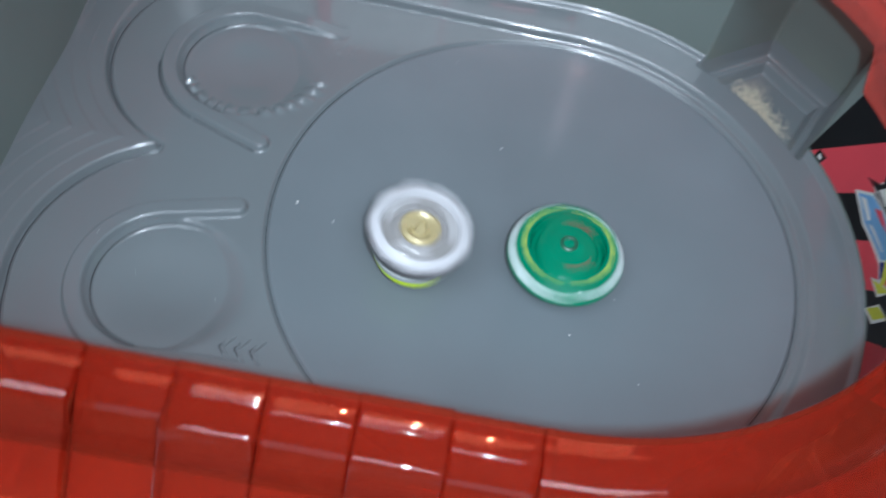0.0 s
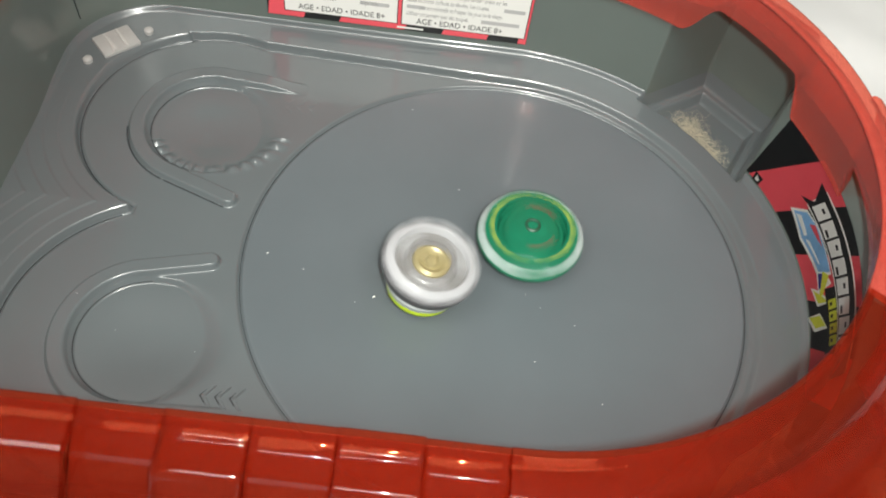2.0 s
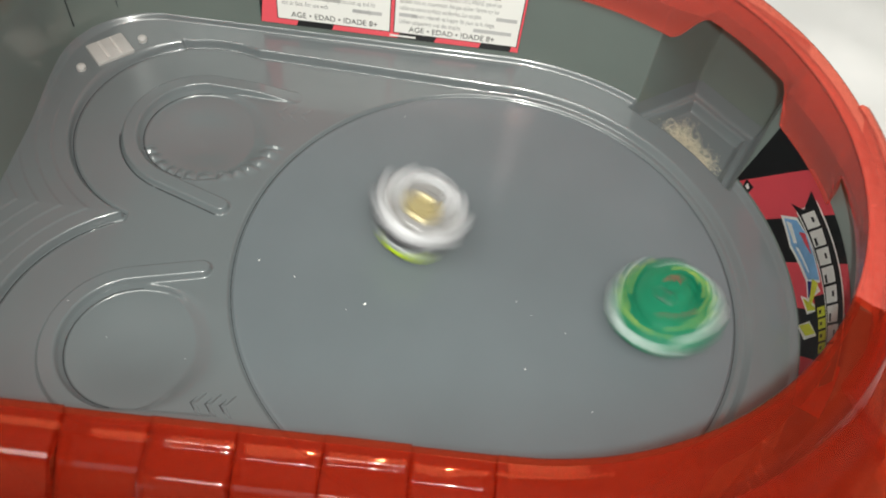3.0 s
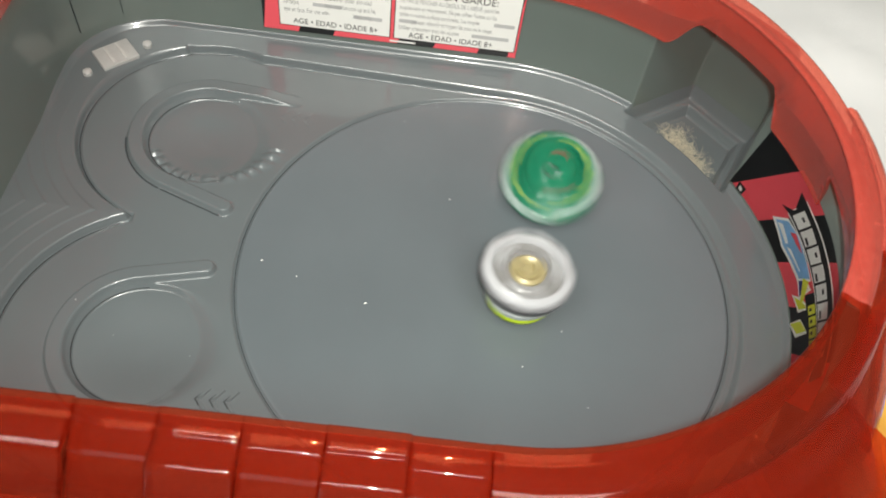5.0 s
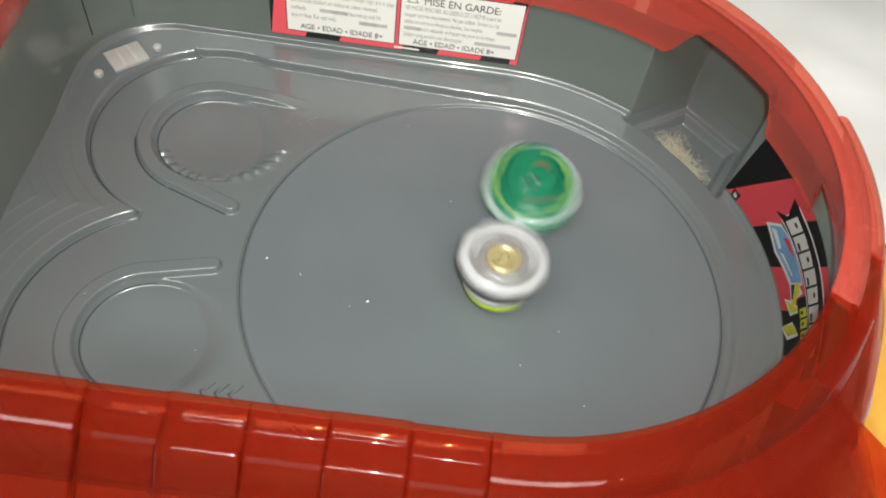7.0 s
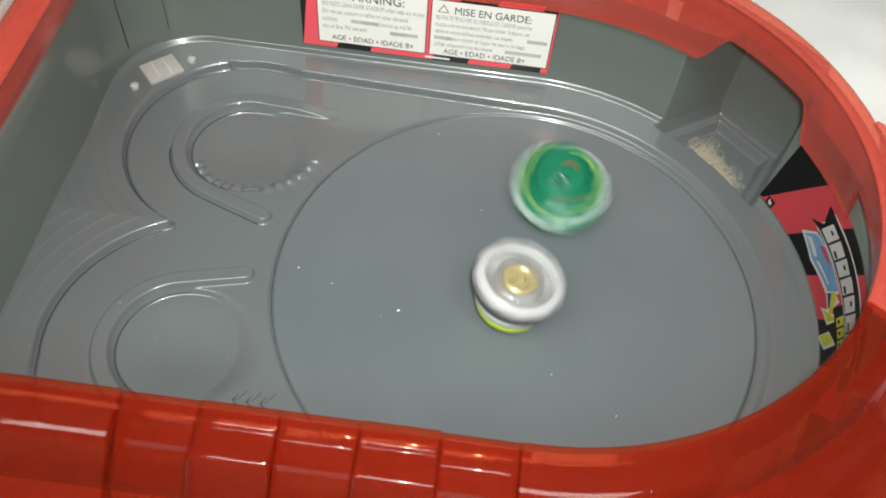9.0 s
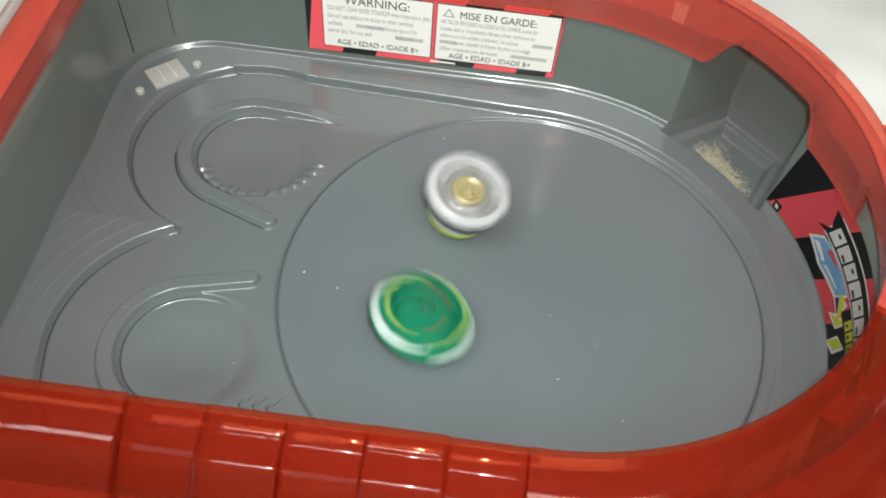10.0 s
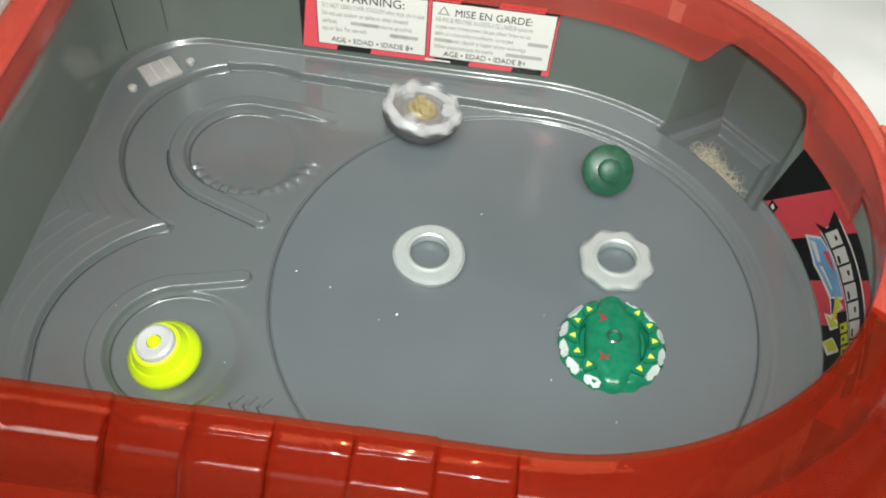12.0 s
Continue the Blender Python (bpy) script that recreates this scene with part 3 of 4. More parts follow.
def on_arc(name, pts, k, mat, parent, label="", sub=20, rows=12):
    """A thin printed shape on the curved wall: plan angle (degrees) and height (mm), a quad or a triangle fan of quads."""
    bm = bmesh.new()
    r = (HALF - k) * MM

    def at(a, z):
        # the wall leans outwards a little
        rr = r + (0.0006 + 0.0008 * (z - 10) / 40)
        return (rr * math.cos(radians(a)), rr * math.sin(radians(a)), z * MM)
    (a0, z0), (a1, z1), (a2, z2), (a3, z3) = pts
    cols = []
    for i in range(sub + 1):
        f = i / sub
        col = []
        for g in np.linspace(0, 1, rows + 1):
            lo = (a0 + (a1 - a0) * f, z0 + (z1 - z0) * f)
            hi = (a3 + (a2 - a3) * f, z3 + (z2 - z3) * f)
            col.append(bm.verts.new(at(lo[0] + (hi[0] - lo[0]) * g, lo[1] + (hi[1] - lo[1]) * g)))
        cols.append(col)
    for c, d in zip(cols, cols[1:]):
        for j in range(rows):
            bm.faces.new((c[j], d[j], d[j + 1], c[j + 1]))
    bmesh.ops.solidify(bm, geom=bm.faces[:], thickness=0.00006)
    return part(name, bm, mat, parent, label)


def logo_sticker():
    t = thing("logo_sticker", "red and black striped sticker with white, blue and yellow emblem", "sticker")
    zlo, zhi, lean = 5.5, 53.5, -13.5
    first = 30.6
    on_arc("stripe", [(30.7, zlo), (first, zlo), (first + lean, zhi), (27.9, zhi)], 0.25, STICKER_BLACK, t, "black stripe")
    for i in range(6):
        a = first - 10.2 * i
        on_arc("stripe", [(a, zlo), (a - 10.2, zlo), (a - 10.2 + lean, zhi), (a + lean, zhi)], 0.25, (STICKER_RED, STICKER_BLACK)[i % 2], t, ("red stripe", "black stripe")[i % 2])
    # small square mark
    on_arc("square_mark", [(28.5, 8.0), (26.5, 8.3), (26.1, 13.8), (28.4, 13.6)], 0.35, STICKER_BLACK, t)
    on_arc("square_mark", [(27.9, 9.6), (27.0, 9.6), (26.8, 11.4), (27.8, 12.6)], 0.45, STICKER_WHITE, t)
    # emblem: blue, navy and lime flames with white edges under a black band with white bars for the word
    for edge, fill, mat, label in (
            ([(17.2, 19.8), (10.7, 15.8), (8.6, 31.4), (13.6, 29.4)], [(16.0, 21.2), (10.6, 17.8), (8.8, 31), (13.2, 28.6)], STICKER_BLUE, "pale blue flame"),
            ([(10.9, 15.8), (1.2, 20.4), (-1.2, 31.4), (9.2, 31.4)], [(10.7, 17.8), (1.8, 22.2), (-0.6, 31), (9.2, 31)], STICKER_BLUE, "pale blue flame"),
            ([(2.4, 20.6), (-1.9, 18.4), (-2.8, 30.4), (0.8, 27.0)], [(1.6, 21.6), (-1.5, 19.8), (-1.8, 27.6), (0.6, 25.0)], STICKER_NAVY, "navy flame"),
            ([(0.6, 13.2), (-4.2, 16.4), (-6.0, 27.4), (-2.0, 20.8)], [(-0.4, 15.0), (-3.8, 17.6), (-5.6, 26.2), (-2.8, 20.6)], STICKER_LIME, "lime flame"),
            ([(-4.2, 6.4), (-8.6, 12.4), (-10.6, 24.6), (-6.0, 18.2)], [(-4.7, 8.6), (-8.2, 14.0), (-9.8, 23.4), (-6.5, 18.2)], STICKER_LIME, "lime flame")):
        on_arc("flame_edge", edge, 0.40, STICKER_WHITE, t, "white flame edge")
        on_arc("flame", fill, 0.55, mat, t, label)
    on_arc("flame", [(15.2, 21.6), (10.4, 20.2), (9.8, 22.4), (13.8, 24.4)], 0.66, STICKER_WHITE, t, "white streak in the flame")
    on_arc("flame", [(9.6, 20.2), (3.2, 23.6), (2.6, 24.8), (8.6, 22.4)], 0.66, STICKER_WHITE, t, "white streak in the flame")
    on_arc("flame", [(11.0, 27.0), (7.6, 28.0), (5.0, 30.0), (9.6, 30.6)], 0.70, STICKER_RED, t)
    on_arc("flame", [(1.0, 25.8), (-2.6, 20.0), (-3.4, 22.4), (-1.0, 29.8)], 0.70, STICKER_LIME, t, "lime flame")
    on_arc("band", [(-2.6, 25.0), (-16.0, 24.6), (-18.0, 38.0), (-4.4, 35.0)], 0.74, STICKER_BLACK, t, "black band")
    on_arc("band_edge", [(14.4, 31.0), (-24.0, 36.0), (-26.0, 51.8), (12.2, 46.8)], 0.76, STICKER_WHITE, t, "white edge of the band")
    on_arc("band", [(13.8, 32.0), (-24.0, 36.8), (-26.0, 50.8), (12.2, 45.8)], 0.86, STICKER_BLACK, t, "black band")
    on_arc("band", [(16.6, 30.6), (13.0, 32.4), (11.8, 40.0), (13.4, 36.0)], 0.86, STICKER_BLACK, t)
    on_arc("band", [(13.4, 38.0), (10.8, 40.0), (10.2, 46.2), (14.4, 46.4)], 0.86, STICKER_BLACK, t)
    for i in range(8):
        a, z = 12.9 - 4.05 * i, 33.7 + 0.42 * i
        on_arc("word_bar", [(a, z), (a - 3.45, z + 0.2), (a - 5.2, z + 9.4 - (i % 3) * 0.3), (a - 1.75, z + 9.2)], 1.0, STICKER_WHITE, t, "white word bar")
        if i % 2:
            on_arc("word_cut", [(a - 1.9, z + 1.7), (a - 3.6, z + 1.7), (a - 3.9, z + 3.4), (a - 2.2, z + 3.4)], 1.12, STICKER_BLACK, t)
        else:
            on_arc("word_cut", [(a - 2.2, z + 5.4), (a - 3.3, z + 5.4), (a - 3.6, z + 7.0), (a - 2.5, z + 7.0)], 1.12, STICKER_BLACK, t)
    for i in range(4):
        a, z = -5.6 - 2.6 * i, 27.4 + 0.5 * i
        on_arc("word_bar", [(a, z), (a - 2.1, z + 0.2), (a - 3.2, z + 6.8), (a - 1.1, z + 6.6)], 1.2, STICKER_LIME, t, "yellow word bar")
        on_arc("word_cut", [(a - 0.9, z + 1.6), (a - 1.6, z + 1.6), (a - 2.0, z + 3.6), (a - 1.3, z + 3.6)], 1.32, STICKER_BLACK, t)
    return t


# ---- small things in the stadium ----
def clip():
    t = thing("clear_clip", "small frosted clear plastic clip beside two studs on the ledge", "clip")
    m = pose(-0.2045, 0.111, 0.0035, 0, 0, 42)
    plate = part("plate", box(-10, 10, -8, 8, -0.5, 2.2, 0.9), CLIP, t)
    for x in (-3.4, 3.4):
        part("rib", box(x - 0.9, x + 0.9, -7, 7, 2.1, 2.7, 0.25), CLIP, plate)
    t.matrix_basis = m
    for x, y in ((-214.4, 95.2), (-190.5, 121)):
        s = tagged(part("stud", lathe([(2.4, 0), (2.4, 2.2), (1.6, 3.0), (0.4, 3.2)], 16), CLIP), "small pale round stud moulded on the ledge", "stud", "studs")
        s.matrix_basis = pose(x * MM, y * MM, 0.0035)


def fluff():
    """A matted tuft of fibres in the catch pocket."""
    rnd = random.Random(4)
    cu = bpy.data.curves.new("fibre_tuft", "CURVE")
    cu.dimensions, cu.bevel_depth, cu.bevel_resolution = "3D", 0.00005, 0
    for i in range(420):
        f = rnd.random() ** 1.4
        cx, cy = 97 + 17 * f, 117 - 25 * f
        spread = 6.5 * (1 - 0.75 * f)
        a = rnd.gauss(-0.9, 0.7)
        s = cu.splines.new("BEZIER")
        s.bezier_points.add(3)
        x, y, z = cx + rnd.gauss(0, spread * 0.5), cy + rnd.gauss(0, spread * 0.5), -10.2 + abs(rnd.gauss(0, 1.4))
        for k, p in enumerate(s.bezier_points):
            p.co = (x * MM, y * MM, z * MM)
            p.handle_left_type = p.handle_right_type = "AUTO"
            a += rnd.gauss(0, 1.1)
            x, y, z = x + 3.2 * math.cos(a), y + 3.2 * math.sin(a), max(-10.4, z + rnd.gauss(0, 0.8))
    tmp = new("fibre_tuft", cu)
    bpy.context.view_layer.update()
    me = bpy.data.meshes.new_from_object(tmp.evaluated_get(bpy.context.evaluated_depsgraph_get()))
    bpy.data.objects.remove(tmp)
    me.materials.clear()
    me.materials.append(FLUFF)
    tagged(new("fibre_tuft", me), "matted tuft of tan fibres lying in the grey catch pocket", "fluff")


def dust():
    """Pale specks and a hair on the dish."""
    rnd = random.Random(9)
    bm = bmesh.new()
    spots = [(-54, -17, 0.7), (-104, -4, 0.5), (-87, -9, 0.4), (20, -40, 0.35), (-20, 50, 0.35)]
    spots += [(rnd.uniform(-210, 110), rnd.uniform(-100, 110), rnd.uniform(0.15, 0.3)) for _ in range(14)]
    xy = np.array([(a, b) for a, b, _ in spots])
    hs = floor_height(xy[:, 0], xy[:, 1])
    for (x, y, r), z in zip(spots, hs):
        m = Matrix.Translation((x * MM, y * MM, (z + 0.15) * MM)) @ Euler((rnd.uniform(0, 0.4), 0, rnd.uniform(0, 6))).to_matrix().to_4x4()
        prism([(-r, -r * 0.5), (r, -r * 0.6), (r * 0.8, r * 0.5), (-r * 0.7, r * 0.4)], 0, 0.2, bm, m)
    tagged(part("dust", bm, STICKER_WHITE), "pale specks of dust on the grey dish", "dust", kind="stuff")


# ---- the two tops; heights in mm from the tip ----
def white_layer():
    t = thing("top_layer", "white top layer with jagged blades and a gold centre, spinning", "spinning top")
    def blades(a, r, z):
        return r - (3.0 * ((a * 9 / (2 * math.pi)) % 1.0) if r > 19 else 0.0)
    part("blade_ring", lathe([(17.6, 26.2), (21, 25.8), (23.6, 26.8), (24.4, 28.4), (23.4, 30.2), (20.6, 31.6), (18.6, 31), (17.6, 28.5), (17.6, 26.2)], 108, wave=blades), WHITE_P, t, "jagged white blade ring")
    part("core", lathe([(3, 25.9), (17.5, 26.7), (17.9, 27.4), (13.5, 27.0), (12.4, 28.2), (10.4, 28.6), (8, 27.4), (3, 27.4), (3, 25.9)], 48), PEARL, t, "smoky clear core")
    hub = part("hub", lathe([(2.2, 22), (9, 24), (9.0, 29.2), (7.4, 30.4), (5.6, 29.6), (4.6, 28), (2.2, 28), (2.2, 22)], 40), GOLD, t, "gold hub ring")
    part("hub_cap", lathe([(0.3, 26.5), (4.4, 26.8), (3.6, 28.6), (0.3, 28.9)], 32), GOLD, hub, "gold cap")
    for a in (0, 180):
        bm = prism([(2.0, -2.6), (9.4, -3.0), (9.4, 3.0), (2.0, 2.6)], 27.5, 31.5, m=pose(0, 0, 0, 0, 0, a), inset=0.15)
        part("hub_bar", bm, GOLD, hub, "gold bar")
    for i in range(3):
        bm = prism([(11, -2), (19, -3.4), (20, 2.0), (12, 2.6)], 27, 32.2, m=pose(0, 0, 0, 0, 0, 120 * i + 25), inset=0.12)
        part("crest", bm, WHITE_P, t, "white raised crest")
    for i in range(9):
        bm = prism([(18.4, -3.2), (23.0, -4.2), (25.0, -0.6), (22.4, 2.4), (18.6, 2.8)], 28.0, 31.8 + (i % 3) * 0.5, m=pose(0, 0, 0, 0, 0, 40 * i + 12), inset=0.34)
        part("claw", bm, WHITE_P, t, "white claw")
    part("underside", lathe([(10, 21.4), (19.4, 21.2), (19.6, 19.4), (20.6, 19.4), (22.6, 21.8), (23.4, 24.2), (23.6, 26.2), (22, 26.6), (10, 25.8), (10, 21.4)], 72), BLACK_P, t, "black underside")
    return t


def disc_piece(label, lobes):
    t = thing("top_disc", label, "spinning top")
    def lobe(a, r, z):
        return r + (lobes * 0.12 * math.cos(a * lobes) if r > 15 else 0.0)
    part("ring", lathe([(10.6, 15.5), (16, 14.6), (18.0, 16), (18.4, 18.8), (17, 20.4), (12.5, 20.7), (10.6, 20), (10.6, 15.5)], 96, wave=lobe), DISC, t, "pale die-cast weight ring")
    part("inner_step", lathe([(10.0, 16.4), (12.2, 16), (12.2, 21.2), (11, 21.6), (10.0, 21), (10.0, 16.4)], 48), DISC, t)
    return t


def lime_driver():
    t = thing("top_driver", "lime plastic driver tip with a white collar", "spinning top")
    part("flange", lathe([(8, 8.8), (13.4, 9.4), (16.2, 12.6), (16.8, 15.2), (16.2, 17), (9, 18.4), (8, 8.8)], 56), LIME, t, "stepped lime flange")
    cone = part("cone", lathe([(4.5, 3.2), (10.6, 4.4), (11.6, 6.6), (13, 9.2), (10, 10.4), (4.5, 10), (4.5, 3.2)], 48), LIME, t)
    part("collar", lathe([(3.4, 1.2), (7.2, 0.6), (8.6, 1.6), (9.2, 4.4), (3.4, 4.6), (3.4, 1.2)], 40), WHITE_P, cone, "white collar")
    part("tip", lathe([(0.4, 0), (2.6, 0.3), (3.3, 1.6), (3.3, 5), (0.4, 5)], 32), LIME, cone)
    part("stem", lathe([(0.5, 17), (7, 17.5), (7, 24), (5.6, 25), (0.5, 25)], 32), LIME, t)
    return t


def slope_plate(width, m):
    """A thin plate lying on the sloping edge of a layer, with a jagged foot."""
    bm = bmesh.new()
    plan = [(22.4, -0.3, 22.1), (23.0, -0.52, 21.7), (24.6, -0.46, 19.4), (25.4, -0.2, 18.2), (24.8, -0.05, 19.2), (25.5, 0.2, 18.1), (24.8, 0.48, 19.2), (23.0, 0.5, 21.7), (22.0, 0.2, 22.3)]
    top = [bm.verts.new(m @ Vector((r * MM, f * width * MM, z * MM))) for r, f, z in plan]
    low = [bm.verts.new(m @ Vector(((r - 0.5) * MM, f * width * MM, (z - 1.2) * MM))) for r, f, z in plan]
    n = len(plan)
    for i in range(n):
        k = (i + 1) % n
        bm.faces.new((low[i], low[k], top[k], top[i]))
    bmesh.ops.triangulate(bm, faces=[bm.faces.new(top), bm.faces.new(low[::-1])])
    return bm


def green_layer():
    t = thing("top_layer", "clear green top layer with silver edge and yellow triangles", "spinning top")
    def scallop(a, r, z):
        return r + (0.5 * math.cos(a * 16) if r > 21.5 else 0.0)
    part("base_ring", lathe([(9.0, 16.9), (15.0, 16.4), (21.5, 14.6), (25.2, 15.6), (25.4, 17.2), (24.4, 18.6), (22.9, 21.0), (21.6, 21.6), (16.4, 21.2), (15.4, 18.6), (9.0, 17.9), (9.0, 16.9)], 128, wave=scallop), GREEN, t, "clear green toothed base ring")
    rnd = random.Random(2)
    for i in range(10):
        s, k = (0 if i < 5 else 180), i % 5
        a = s - 52 + 26 * k
        part("edge_plate", slope_plate(rnd.uniform(7.4, 9.2), pose(0, 0, rnd.uniform(-0.3, 0.3) * MM, 0, 0, a + 13 + rnd.uniform(-2, 2))), SILVER, t, "silver-white edge plate")
        bm = prism([(16.4, -4.2), (19.4, -3.2), (22.4, -0.9), (22.6, 0.9), (19.4, 3.2), (16.4, 4.2)], 20.4, 23.9, m=pose(0, 0, 0, 0, 0, a), inset=0.1)
        tooth = part("tooth", bm, GREEN, t, "clear green tooth")
        bm = prism([(17.9, -1.5), (20.7, -0.3), (20.7, 0.3), (17.9, 1.5)], 23.7, 24.4, m=pose(0, 0, 0, 0, 0, a), inset=0.1)
        part("triangle", bm, YELLOW, tooth, "yellow painted triangle")
    # long domed body with a blunt point at each end
    bm = bmesh.new()
    bmesh.ops.create_uvsphere(bm, u_segments=48, v_segments=20, radius=1.0)
    for v in bm.verts:
        x, y, z = v.co
        ridge = 0.07 * math.sin(y * 24 + 2.0 * abs(x)) * (1 if z > 0.1 else 0) - 0.10 * math.exp(-(x / 0.10) ** 2) * (z > 0.2)
        half = 13.4 - 2.6 * math.exp(-((abs(y) - 0.72) / 0.12) ** 2) + 1.6 * math.exp(-((abs(y) - 0.45) / 0.14) ** 2)
        v.co = Vector((x * half * MM, y * 25.4 * MM, (20.4 + (z + ridge) * (5.2 if z > 0 else 3.6)) * MM))
    dome = part("dome", bm, GREEN, t, "ribbed clear green body", 30)
    part("core", lathe([(1.4, 17.0), (9.8, 17.4), (10.4, 20.6), (8.2, 23.4), (1.4, 23.9), (1.4, 17.0)], 40), GREEN_DARK, t, "dark core under the clear body")
    part("hub", lathe([(2.2, 23.4), (3.6, 23.6), (3.8, 25.9), (3.1, 26.3), (2.4, 26.0), (2.2, 23.4)], 32), GREEN_DARK, t)
    for q in (-1, 1):
        bm = prism([(1.2, q * 9.4), (4.2, q * 9.6), (7.0, q * 7.6), (6.0, q * 10.4), (7.4, q * 13.0), (4.6, q * 11.4), (2.4, q * 12.4), (2.8, q * 10.8)], 23.4, 24.9, inset=0.06)
        part("eye_mark", bm, RED_MARK, dome, "red painted mark")
    return t


def green_driver():
    t = thing("top_driver", "dark green plastic driver tip", "spinning top")
    part("flange", lathe([(6, 8), (11, 8.6), (13.4, 11.6), (13.6, 14), (12, 15.5), (6, 16.4), (6, 8)], 48), GREEN_DARK, t)
    cone = part("cone", lathe([(2, 2.4), (5.4, 3.4), (7, 6), (9.6, 9), (2, 9.6), (2, 2.4)], 40), GREEN_DARK, t)
    part("tip", lathe([(0.4, 0), (2.2, 0.4), (2.9, 2), (2.9, 4), (0.4, 4)], 28), GREEN_DARK, cone)
    part("stem", lathe([(0.5, 15), (6, 15.5), (6, 21), (4.6, 22), (0.5, 22)], 32), GREEN_DARK, t)
    return t


def beside():
    """Cloths lying on the sheet past the rim."""
    def heap(name, cx, cy, rx, ry, h, mat, label):
        bm = bmesh.new()
        bmesh.ops.create_icosphere(bm, subdivisions=4, radius=1.0)
        for v in bm.verts:
            k = 1 + 0.18 * noise.noise(v.co * 2.2 + Vector((cx, cy, 0)))
            v.co = Vector(((cx + v.co.x * rx * k) * MM, (cy + v.co.y * ry * k) * MM, (-30 + max(v.co.z, -0.15) * h * k) * MM))
        tagged(part(name, bm, mat, smooth=180), label, "cloth")
    heap("yellow_cloth", -345, 120, 60, 45, 34, YELLOW_CLOTH, "crumpled yellow cloth lying on the white sheet")
    heap("orange_cloth", 240, -36, 62, 122, 30, ORANGE, "crumpled orange cloth lying on the white sheet")
    heap("lilac_cloth", 228, -40, 40, 20, 44, LILAC, "crumpled lilac cloth lying on the white sheet")


room()
bed()
stadium()
warning_sticker()
logo_sticker()
clip()
fluff()
dust()
beside()
white_top = [white_layer(), disc_piece("pale ring-shaped weight disc of the white top", 3), lime_driver()]
green_top = [green_layer(), disc_piece("pale lobed weight disc of the green top", 8), green_driver()]

for ob, size in zip(white_top + green_top, (0.885, 0.97, 0.97, 0.965, 0.97, 0.97)):
    ob.scale = (size, size, 0.97)


# ---- what moves ----
def glide(rows, t):
    """Smooth values between rows of (seconds, values...)."""
    if t <= rows[0][0]:
        return np.array(rows[0][1:], float)
    if t >= rows[-1][0]:
        return np.array(rows[-1][1:], float)
    i = max(k for k in range(len(rows) - 1) if rows[k][0] <= t)
    a, b = rows[i], rows[i + 1]
    p, q = np.array(a[1:], float), np.array(b[1:], float)
    h = b[0] - a[0]
    o = rows[i - 1] if i else a
    e = rows[i + 2] if i + 2 < len(rows) else b
    m0 = (q - np.array(o[1:], float)) / max(b[0] - o[0], 1e-6) * h
    m1 = (np.array(e[1:], float) - p) / max(e[0] - a[0], 1e-6) * h
    u = (t - a[0]) / h
    return (2 * u**3 - 3 * u**2 + 1) * p + (u**3 - 2 * u**2 + u) * m0 + (3 * u**2 - 2 * u**3) * q + (u**3 - u**2) * m1


